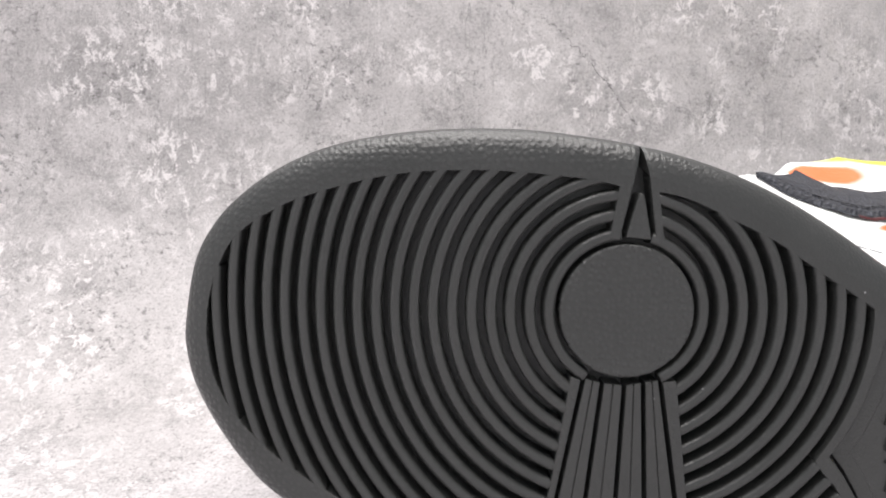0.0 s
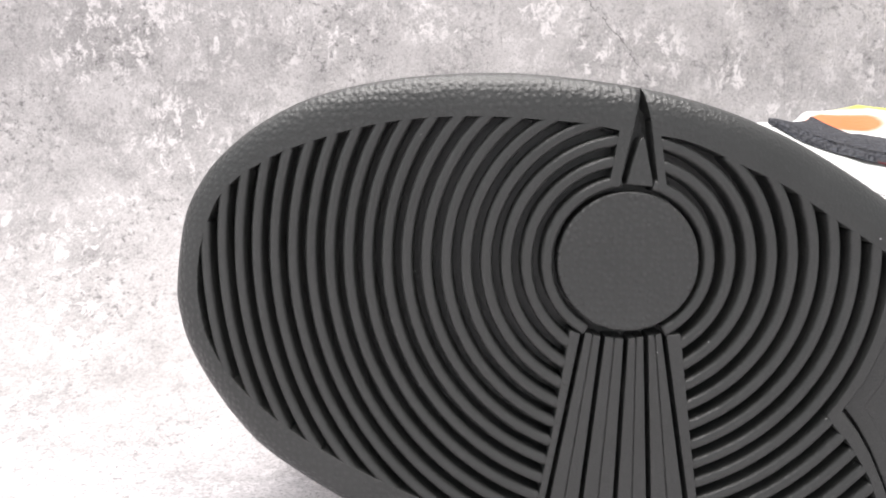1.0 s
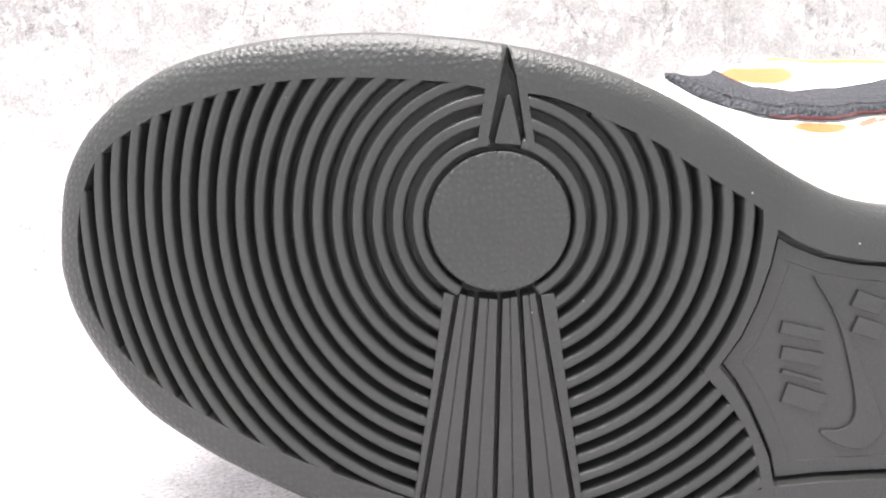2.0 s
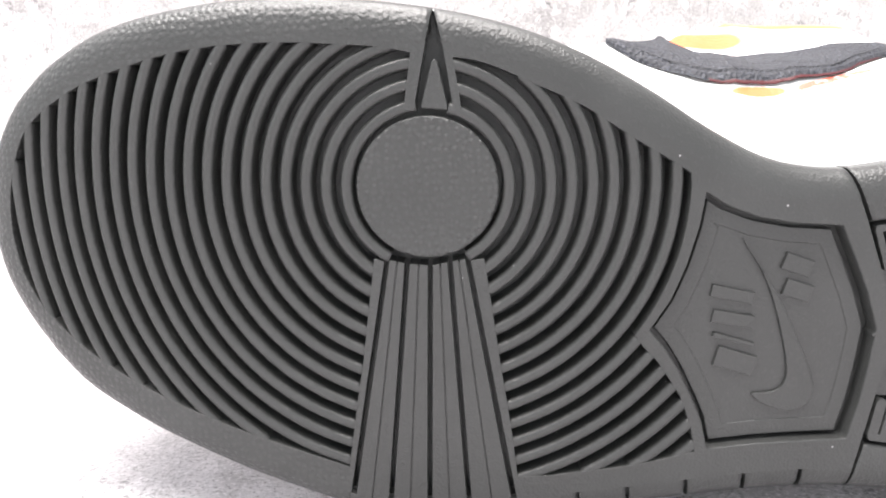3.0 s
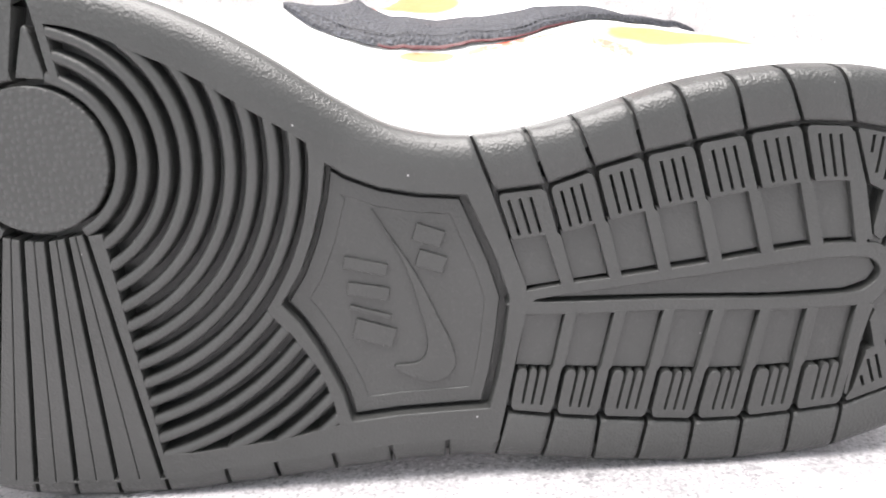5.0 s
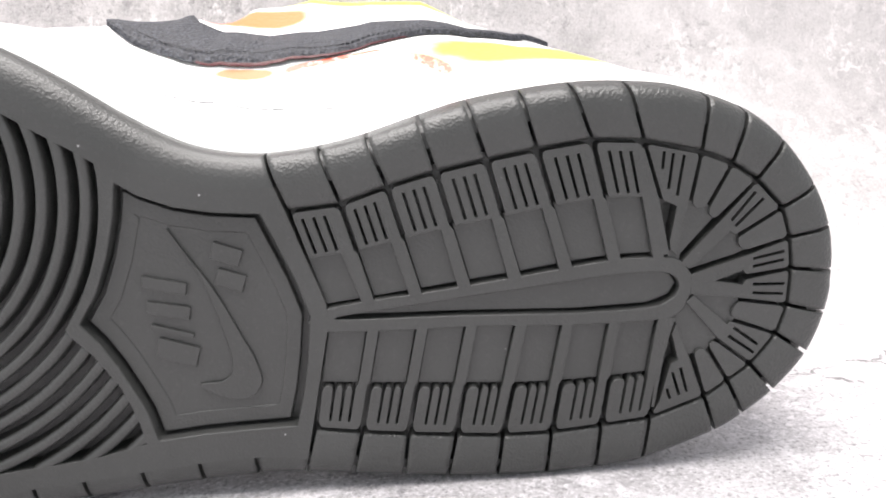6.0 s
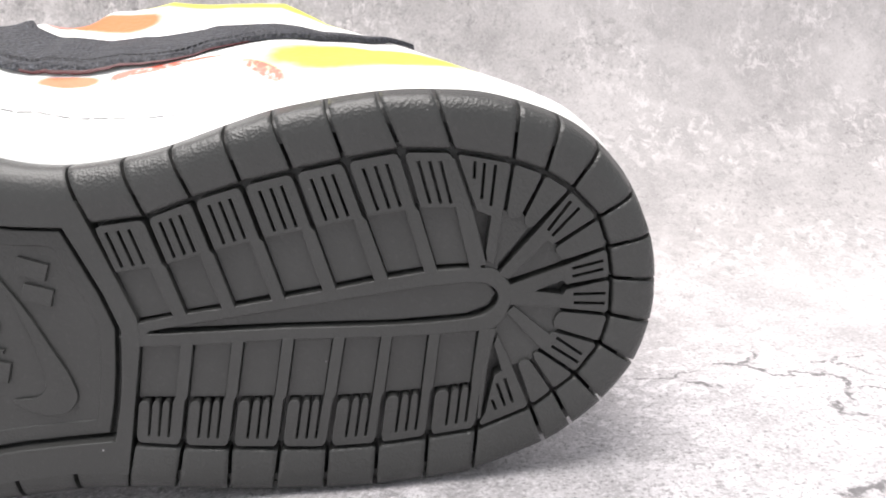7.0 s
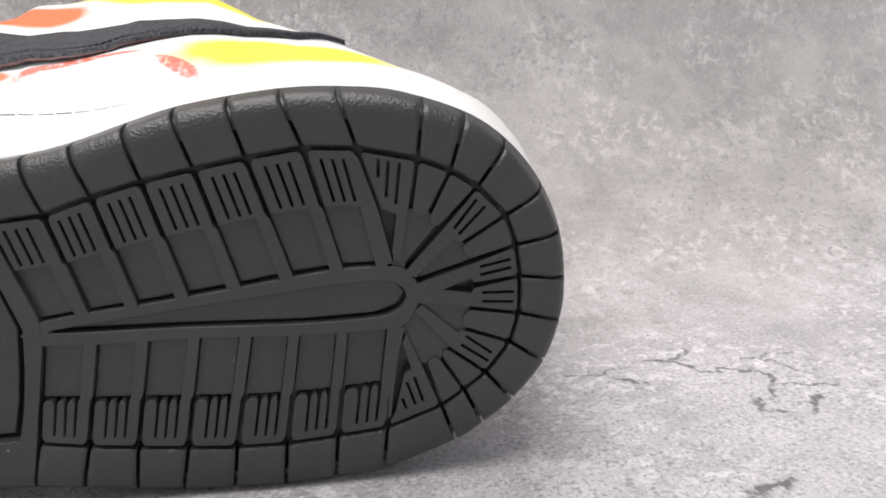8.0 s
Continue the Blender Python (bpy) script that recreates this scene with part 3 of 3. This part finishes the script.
# ---- long bars under the disc
for (a0, a1), (b0, b1) in zip(BAR_LINES, BAR_LINES[1:]):
    def across(u, v):
        return lerp(lerp(a0, b0, u), lerp(a1, b1, u), v)
    w0, w1 = 0.5 / math.dist(a0, b0), 0.5 / math.dist(a1, b1)
    for u0, u1 in ((0, 0.5), (0.5, 1)):
        g0, g1 = (w0, 0.22 * w0) if u0 == 0 else (0.22 * w0, w0)
        k0, k1 = (w1, 0.18 * w1) if u0 == 0 else (0.18 * w1, w1)
        bm = bmesh.new()
        slab(bm, [across(u0 + g0, 0.0), across(u1 - g1, 0.0), across(u1 - k1, 1.0), across(u0 + k0, 1.0)], (), 0.0, DEEP, 0.25)
        part("bar", bm, RUBBER_SMOOTH, outsole)
    # the rubber that joins the two halves of a bar under their shallow crease
    bm = bmesh.new()
    slab(bm, [across(0.3, 0.01), across(0.7, 0.01), across(0.7, 0.99), across(0.3, 0.99)], (), 0.4, DEEP, 0.1)
    part("bar_web", bm, RUBBER_SMOOTH, outsole)

# ---- arch plate with plain raised shapes
bm = bmesh.new()
grown = offset(wound(PLATE), -0.6)
inner = [(s - 0.8 * max(0.0, min(1.0, (s - 60) / 18)), h) for s, h in offset(wound(PLATE), 1.0)]
slab(bm, dense(grown, 2.0), (), 4.4, DEEP, 0.1)
sunk = [(s + 0.2, h) for s, h in offset(inner, 3.4)]
slab(bm, dense(inner, 2.0), [dense(sunk, 2.0)], 2.15, DEEP, 0.3)
slab(bm, dense(offset(inner, 3.0), 2.0), (), 2.4, DEEP, 0.1)
part("arch_plate", bm, RUBBER_SMOOTH, outsole, "smooth recessed rubber plate with a raised border and raised bars")


def bar(bm, a, b, w, top, deep, bevel=0.18):
    u = Vector((b[0] - a[0], b[1] - a[1])).normalized()
    n = Vector((-u.y, u.x)) * w / 2
    slab(bm, [(a[0] + n.x, a[1] + n.y), (a[0] - n.x, a[1] - n.y), (b[0] - n.x, b[1] - n.y), (b[0] + n.x, b[1] + n.y)], (), top, deep, bevel)


for a, b, w in (((49.6, 50.4), (58.4, 48.2), 2.6), ((49.9, 44.8), (58.5, 43.0), 2.8), ((50.1, 40.7), (58.7, 38.0), 1.0), ((50.8, 36.0), (59.0, 33.2), 4.4),
                ((64.5, 56.2), (70.2, 54.0), 3.6), ((64.8, 50.6), (70.4, 48.6), 3.6)):
    bm = bmesh.new()
    bar(bm, a, b, w, 1.65, 2.7)
    part("raised_bar", bm, RUBBER_SMOOTH, outsole)
bm = bmesh.new()
slab(bm, spline([(55.9, 61.1), (59.6, 54.6), (62.6, 47.5), (65.6, 35.2), (65.6, 29.8), (63.2, 27.4), (58.6, 27.1), (62, 24.2), (67.8, 22.9), (71.5, 26), (71.2, 30.6), (68.7, 37), (63.6, 48.5)], 4), (), 1.65, 2.7, 0.2)
part("raised_hook", bm, RUBBER_SMOOTH, outsole)

# ---- heel blocks round the edge
for i in range(len(CUT_IN) - 1):
    bm = bmesh.new()
    t0, t1 = CUT_T[i], CUT_T[i + 1]
    if t1 < t0:
        t1 += AROUND
    g = 0.42
    ci, cj = CUT_IN[i], CUT_IN[i + 1]
    p, q = lerp(ci, CUT_OUT[i], 0.035), lerp(cj, CUT_OUT[i + 1], 0.035)
    w = g / max(1.0, math.dist(p, q))
    rim(bm, t0 + (g if i else 0.1), t1 - (g if i < len(CUT_IN) - 2 else 0.1), (lerp(p, q, w), lerp(p, q, 1 - w)))
    part("edge_block", bm, RUBBER_EDGE, outsole)

# ---- heel field
PAD = 1.5   # depth of the sunk pads, mm
bm = bmesh.new()
slab(bm, [lerp(a, b, 0.12) for a, b in zip(CUT_IN, CUT_OUT)] + [(85, 38), (85.2, 44)], (), HEEL_DEEP, DEEP, 0.05)
part("heel_floor", bm, RUBBER_SMOOTH, outsole)

TOP_END = [(87.0, 42.5), (96.9, 43.6), (106.8, 44.6), (117.0, 45.8), (127.6, 46.9), (138.3, 48.4), (148.5, 49.2), (157.6, 49.0)]
LOW_END = [(158.9, 35.4), (148.2, 34.9), (138.2, 35.3), (128.4, 35.7), (117.9, 36.3), (107.6, 36.8), (97.3, 37.0), (86.6, 37.2)]
IN_HEEL = HEEL_DEEP + 0.3


def slit(a, b, w=0.58):
    """The outline of a narrow slit from a to b."""
    u = Vector((b[0] - a[0], b[1] - a[1])).normalized()
    n = Vector((-u.y, u.x)) * w / 2
    return [(a[0] + n.x, a[1] + n.y), (a[0] - n.x, a[1] - n.y), (b[0] - n.x, b[1] - n.y), (b[0] + n.x, b[1] + n.y)]


def upper_cell(at, i):
    """A block with three slits, whose last strip runs on to the spine as a ridge beside a sunk pad."""
    move = (-0.06, -0.03, 0.0, 0.01, 0.01, 0.0, 0.0)[i]
    corner = [at(0.05, 0.07), at(0.08, 0.030), at(0.14, 0.016), at(0.86, 0.016), at(0.92, 0.030), at(0.95, 0.07)]
    bm = bmesh.new()
    slab(bm, corner + [at(0.95, 0.46), at(1.0, 0.50), at(1.0, 1.02), at(0.74, 1.02), at(0.755 + move, 0.47), at(0.05, 0.47)],
         [slit(at(a, 0.085), at(a, 0.435)) for a in (0.27 + move, 0.485 + move, 0.69 + move)], 0.03, IN_HEEL, 0.16)
    part("slit_block", bm, RUBBER_SMOOTH, outsole)
    bm = bmesh.new()
    slab(bm, [at(0.015, 0.455), at(0.77, 0.455), at(0.75, 0.965), at(0.015, 0.965)], (), PAD, IN_HEEL, 0.1)
    part("sunk_pad", bm, RUBBER_SMOOTH, outsole)


def lower_cell(at, i):
    """A comb of three round-ended fingers, whose last strip runs on to the spine as a ridge beside a sunk pad."""
    corner = [at(0.05, 0.10), at(0.08, 0.045), at(0.14, 0.022), at(0.86, 0.022), at(0.92, 0.045), at(0.95, 0.10)]
    comb = []
    m = 0.01 * (i - 3)
    for lo, hi in ((0.705 + m, 0.95), (0.505 + m, 0.65 + m), (0.31 + m, 0.45 + m)):
        w = hi - lo
        comb += [at(hi, 0.41), at(hi - 0.10 * w, 0.44), at(hi - 0.28 * w, 0.455), at(lo + 0.28 * w, 0.455), at(lo + 0.10 * w, 0.44), at(lo, 0.41)]
        comb += [at(lo, 0.095), at(lo - 0.055, 0.095)]
    bm = bmesh.new()
    slab(bm, corner + comb[:-1] + [at(0.255 + m, 0.095), at(0.25 + m, 0.45), at(0.235, 0.50), at(0.225, 1.02), at(0.0, 1.02), at(0.0, 0.50), at(0.05, 0.46)], (), 0.03, IN_HEEL, 0.15)
    part("slit_block", bm, RUBBER_SMOOTH, outsole)
    bm = bmesh.new()
    slab(bm, [at(0.25, 0.475), at(0.985, 0.475), at(0.985, 1.0), at(0.25, 1.0)], (), PAD, IN_HEEL, 0.1)
    part("sunk_pad", bm, RUBBER_SMOOTH, outsole)


def cells(ins, ends, build):
    for i, (c0, c1, e0, e1) in enumerate(zip(ins, ins[1:], ends, ends[1:])):
        build(lambda a, b: lerp(lerp(c0, c1, a), lerp(e0, e1, a), b), i)


cells(CUT_IN[0:8], TOP_END, upper_cell)
cells(CUT_IN[19:27], LOW_END, lower_cell)

SPINE = [(88.2, 40.2), (107.4, 42.3), (128.2, 44.2), (146.8, 45.8), (156.1, 45.9), (159.6, 44.8), (160.9, 42.5), (159.3, 39.9), (154.5, 38.3), (139.2, 38.1), (116.1, 39.2)]
SPINE_OUT = [(85.8, 42.4), (107.5, 44.7), (128.4, 47.0), (147, 49.2), (157.4, 49.0), (160.3, 48.6), (162.5, 46.7), (164.0, 43.0), (162.3, 38.3), (160.3, 36.2), (157.4, 35.3), (139.1, 35.3), (115.8, 36.6), (85.8, 37.4)]
bm = bmesh.new()
slab(bm, dense(spline(SPINE_OUT, 2), 2), [dense(spline(SPINE, 5), 1.0)], 0.09, IN_HEEL, 0.3)
# the hollow in the teardrop, with a groove along its lower side
slab(bm, [(s - 0.3, h + 0.5) for s, h in dense(offset(wound(SPINE), 0.1), 2)], (), 1.5, IN_HEEL, 0.25)
part("spine", bm, RUBBER_SMOOTH, outsole, "long raised teardrop ridge in the heel")

# the fan round the end of the spine: where the cuts between its blocks end
FAN_END = {7: (156.9, 61.0), 8: (162.7, 59.5), 9: (166.1, 58.4), 10: (168.0, 55.8), 11: (172.3, 52.3), 12: (174.3, 48.9), 13: (174.8, 43.6), 14: (173.3, 38.8),
           15: (171.5, 34.7), 16: (168.9, 30.4), 17: (167.0, 28.7), 18: (163.8, 27.7), 19: (158.2, 26.5)}
# blocks that run on as a ridge: the inner end of the outline, and the slits
RIDGED = {
    7: ([(162.3, 59.6), (160.3, 49.4), (158.9, 50.5), (158.7, 52.3), (160.1, 59.7), (157.2, 61.2)],
        [((157.3, 71.1), (157.0, 67.6)), ((159.2, 70.6), (158.3, 63.4)), ((161.4, 70.1), (160.1, 61.9))]),
    10: ([(172.5, 52.9), (171.3, 53.7), (163.2, 46.2), (161.0, 47.5), (168.7, 55.4)], [((176.4, 61.7), (171.6, 56.0)), ((178.1, 60.2), (172.5, 54.8))]),
    12: ([(175.2, 44.2), (174.4, 45.1), (168.4, 43.1), (163.5, 43.1), (163.2, 44.9), (174.8, 48.2)], [((183.0, 48.7), (176.5, 47.5)), ((183.0, 46.9), (176.5, 45.8))]),
    13: ([(173.4, 39.2), (163.3, 40.6), (163.5, 43.3), (168.4, 43.25), (174.4, 42.0), (175.2, 43.0)], [((183.4, 41.6), (176.7, 41.9)), ((183.2, 39.4), (176.7, 40.0))]),
    15: ([(169.5, 30.3), (162.4, 39.0), (164.0, 40.3), (171.4, 33.4), (172.0, 34.0)], [((178.2, 28.3), (172.9, 32.5)), ((177.4, 26.5), (171.8, 30.7))]),
    18: ([(157.0, 16.6), (159.3, 25.0), (160.9, 26.0), (160.5, 27.8), (159.5, 32.0), (160.4, 34.3), (163.0, 27.4)],
         [((163.0, 18.4), (161.5, 24.1)), ((161.3, 17.8), (159.8, 23.1)), ((159.3, 17.0), (158.6, 19.4))]),
}
for i in range(7, 19):
    c0, c1, h0, h1 = CUT_IN[i], CUT_IN[i + 1], FAN_END[i], FAN_END[i + 1]

    def at(a, b):
        return lerp(lerp(c0, c1, a), lerp(h0, h1, a), b)
    e = 0.40 / math.dist(c0, c1)
    f = 0.40 / max(1.6, math.dist(h0, h1))
    outer = [at(e, 0.11), at(1.6 * e, 0.065), at(3 * e, 0.042), at(1 - 3 * e, 0.042), at(1 - 1.6 * e, 0.065), at(1 - e, 0.11)]
    if i in RIDGED:
        end, slits = RIDGED[i]
    else:
        end, slits = [at(1 - f, 0.86), at(1 - 1.5 * f, 0.94), at(0.64, 0.985), at(0.36, 0.985), at(1.5 * f, 0.94), at(f, 0.86)], []
    bm = bmesh.new()
    slab(bm, outer + end, [slit(*line) for line in slits], 0.02 + 0.02 * (i % 3), IN_HEEL, 0.15)
    part("fan_block", bm, RUBBER_SMOOTH, outsole)

# sunk pads between the ridges of the fan
for deep, pad in ((0.8, [(161.0, 61.0), (166.5, 60.0), (168.4, 57.2), (161.2, 49.4), (160.9, 47.6), (158.2, 48.0)]),
                  (1.1, [(170.5, 54.4), (173.6, 52.6), (175.2, 49.4), (173.0, 48.5), (163.6, 46.0)]),
                  (0.9, [(173.2, 40.4), (174.8, 36.6), (172.2, 32.6), (163.2, 39.6), (163.8, 41.8)]),
                  (0.85, [(170.0, 31.2), (167.2, 27.4), (162.4, 26.6), (159.6, 34.0), (159.8, 37.0), (163.2, 39.2)])):
    bm = bmesh.new()
    slab(bm, pad, (), deep, IN_HEEL, 0.15)
    part("sunk_pad", bm, RUBBER_SMOOTH, outsole)
# the strips between the last cells and the dark triangles
for web in ([(152.8, 72.0), (153.3, 72.0), (156.5, 61.0), (158.2, 52.4), (158.7, 49.6), (156.4, 49.4), (154.0, 62.0)],
            [(155.2, 15.4), (155.9, 15.2), (157.8, 26.5), (159.0, 31.4), (160.2, 35.6), (157.4, 35.9), (156.2, 25.0)]):
    bm = bmesh.new()
    slab(bm, web, (), 0.07, IN_HEEL, 0.16)
    part("fan_web", bm, RUBBER_SMOOTH, outsole)

# ---------------------------------------------------------------- midsole and upper
# how far the side that faces up stands out over the sole's edge, by length and depth (mm)
LIFT_S = [-110, -60, -10, 20, 37, 52, 64, 80, 98, 112, 124, 137, 150, 163, 178, 188, 195]
LIFT = {
    26: [-4, -4, -3, -0.5, 2, 4.5, 8, 7.5, 5, 3, 2.5, 2, 2, 2, 3, 4, 1],
    34: [-10, -7, -4, 0, 4, 12, 17, 17.8, 14.5, 10, 7, 5, 3.5, 3, 3.5, 5, 1],
    45: [-24, -14, -6, 1, 11, 17, 20.5, 21, 18.5, 14, 9.5, 7, 5, 3.5, 4, 6, 1],
    65: [-46, -44, -28, -12, 9, 23, 25, 26, 24.5, 19.5, 13.5, 9, 7, 4, 3, 5, 1],
    90: [-52, -56, -54, -50, -16, 16, 32, 35.4, 31.5, 27, 18, 12, 6.8, 1.5, 1, 2, 0],
    102: [-54, -58, -60, -56, -34, -4, 20, 27, 24, 19, 10, 4, 0, -4, -5, -4, -4],
}
DEPTHS = [8, 26, 34, 45, 65, 90, 102]


def lift(s, d):
    rows = [np.interp(s, LIFT_S, LIFT[k]) if k in LIFT else 0.0 for k in DEPTHS]
    # smooth between the depths
    i = int(np.clip(np.searchsorted(DEPTHS, d, "right") - 1, 0, len(DEPTHS) - 2))
    t = (d - DEPTHS[i]) / (DEPTHS[i + 1] - DEPTHS[i])
    p = [rows[max(i - 1, 0)], rows[i], rows[i + 1], rows[min(i + 2, len(rows) - 1)]]
    return float(0.5 * (2 * p[1] + (p[2] - p[0]) * t + (2 * p[0] - 5 * p[1] + 4 * p[2] - p[3]) * t * t + (3 * p[1] - p[0] - 3 * p[2] + p[3]) * t**3))


def under(s, d):
    """The same on the side that lies on the floor."""
    sink = np.interp(s, [-110, -60, -10, 40, 70, 200], [55, 50, 30, 12, 5, 5])
    return float(np.interp(d, [8, 26, 45, 65, 102], [-0.4, -0.3, 1, 0.35 * sink, sink]))


def side_h(s, d):
    """Height of the upper side of the shoe at length s and depth d."""
    return top_h(s) + lift(s, d)


def shell_ring(d, grow=0.0):
    """One turn round the shoe at depth d."""
    pts = []
    k = 420
    for i in range(k):
        (s, h), n = on_edge(AROUND * i / k)
        lo, hi = low_h(s), top_h(s)
        u = min(1.0, max(0.0, (h - lo) / max(1e-6, hi - lo))) if hi - lo > 1 else 0.5
        # the toe and heel ends draw in with the depth
        pull = np.interp(d, [26, 45, 65, 102], [0, 3, 14, 60]) * np.interp(s, [-109, 30], [1, 0])
        back = np.interp(d, [26, 60, 102], [0.8, 3.0, 2.0]) * np.interp(s, [160, 194], [0, 1])
        u = u * u * (3 - 2 * u)
        z = h + lift(s, d) * u + under(s, d) * (1 - u)
        pts.append((s + pull + back - n[0] * grow, max(0.0, z - n[1] * grow), d))
    return pts


def shell(bm, rings):
    made = [[bm.verts.new(put3(*p)) for p in ring] for ring in rings]
    for r1, r2 in zip(made, made[1:]):
        for i in range(len(r1)):
            j = (i + 1) % len(r1)
            bm.faces.new((r1[i], r1[j], r2[j], r2[i])).smooth = True
    return made


bm = bmesh.new()
shell(bm, [shell_ring(8.9, -2.0), shell_ring(8.9, 0.1), shell_ring(12, 0.5), shell_ring(18, 0.6), shell_ring(23, 0.8), shell_ring(25.2, 0.7), shell_ring(26, 0.2), shell_ring(26, -1.5)])
midsole = part("midsole", bm, WHITE_RUBBER, shoe, "white rubber midsole sidewall with a stitched groove")

bm = bmesh.new()
for k in range(64):
    s = -60 + 4.0 * k
    if s > 188:
        break
    pts = []
    for j in range(2):
        q = s + 3.3 * j
        pts.append((q, side_h(q, 24.5) + 0.65))
    rows = []
    for q, h in pts:
        rows.append([bm.verts.new(put3(q, h + 0.15 * math.sin(a), 24.4 + 0.16 * math.cos(a))) for a in [radians(60 * m) for m in range(6)]])
    for m in range(6):
        bm.faces.new((rows[0][m], rows[0][(m + 1) % 6], rows[1][(m + 1) % 6], rows[1][m]))
    bm.faces.new(rows[0])
    bm.faces.new(rows[1])
part("stitching", bm, THREAD, midsole, "thin grey stitches along the midsole")

bm = bmesh.new()
shell(bm, [shell_ring(25, -1.2)] + [shell_ring(d, -0.3) for d in (26, 29, 33, 38, 43, 48, 54, 60, 66, 72, 78, 84, 90, 95, 99, 102)] + [shell_ring(103, -2.0), shell_ring(102, -4.0)])
upper = part("upper", bm, LEATHER, shoe, "white leather upper dyed with yellow, orange and red patches", True)

bm = bmesh.new()
made = shell(bm, [shell_ring(102, -3.8), shell_ring(90, -6.0), shell_ring(70, -9.0)])
bm.faces.new(made[-1])
part("lining", bm, LINING, shoe, "dark padded collar lining")

# the black stripe on the side: lower and upper borders by length, as depths
STRIPE_S = [35.5, 37, 42, 50, 52.5, 55, 60, 65, 78, 90, 100, 109, 124, 137, 149]
STRIPE_LOW = [44, 42.5, 39, 36, 35, 34, 33.2, 32.7, 34.2, 38, 45.5, 53, 62.5, 72, 84]
STRIPE_HIGH = [44.6, 45.6, 49, 56, 60, 56.5, 55, 56, 57.5, 59.5, 61.5, 64, 69, 75.5, 85]
bm = bmesh.new()
rows = []
for k in range(100):
    s = 35.5 + (149 - 35.5) * k / 99
    lo, hi = np.interp(s, STRIPE_S, STRIPE_LOW), np.interp(s, STRIPE_S, STRIPE_HIGH)
    row = []
    for j in range(25):
        d = lo + (hi - lo) * j / 24
        up = (0.1 if j in (0, 24) else 0.75 if j in (3, 22) else 1.3) + 0.35 * math.sin(math.pi * j / 24)
        row.append(bm.verts.new(put3(s, side_h(s, d) + up, d)))
    rows.append(row)
for r1, r2 in zip(rows, rows[1:]):
    for j in range(24):
        bm.faces.new((r1[j], r1[j + 1], r2[j + 1], r2[j])).smooth = True
part("side_stripe", bm, STRIPE, upper, "black grained leather curved stripe stitched on the side")

# the red painted edge under the stripe, and its row of stitches
RED_EDGE = plain("red_edge_paint", (0.07, 0.005, 0.007, 1), 0.5, 900, 0.3)
bm = bmesh.new()
rows = []
for k in range(50):
    s = 58 + 49 * k / 49
    lo = np.interp(s, STRIPE_S, STRIPE_LOW)
    wide = 0.4 * math.sin(math.pi * k / 49) ** 0.5 * (0.75 + 0.25 * math.sin(k * 1.7))
    rows.append([bm.verts.new(put3(s, side_h(s, d) + up, d)) for d, up in ((lo - wide, 0.15), (lo - 0.5 * wide, 0.4), (lo + 0.4, 0.5))])
for r1, r2 in zip(rows, rows[1:]):
    for j in range(2):
        bm.faces.new((r1[j], r1[j + 1], r2[j + 1], r2[j])).smooth = True
part("stripe_edge", bm, RED_EDGE, upper, "thin red painted edge under the stripe")

bm = bmesh.new()
for k in range(58):
    s = 38.5 + 1.25 * k
    ring = []
    for q in (s, s + 0.85):
        d = np.interp(q, STRIPE_S, STRIPE_LOW) + 3.0
        h = side_h(q, d) + 1.55
        ring.append([bm.verts.new(put3(q, h + 0.16 * math.sin(radians(60 * m)), d + 0.2 * math.cos(radians(60 * m)))) for m in range(6)])
    for m in range(6):
        bm.faces.new((ring[0][m], ring[0][(m + 1) % 6], ring[1][(m + 1) % 6], ring[1][m]))
    bm.faces.new(ring[0])
    bm.faces.new(ring[1])
part("stripe_stitching", bm, DARK_THREAD, upper, "row of dark stitches along the stripe")
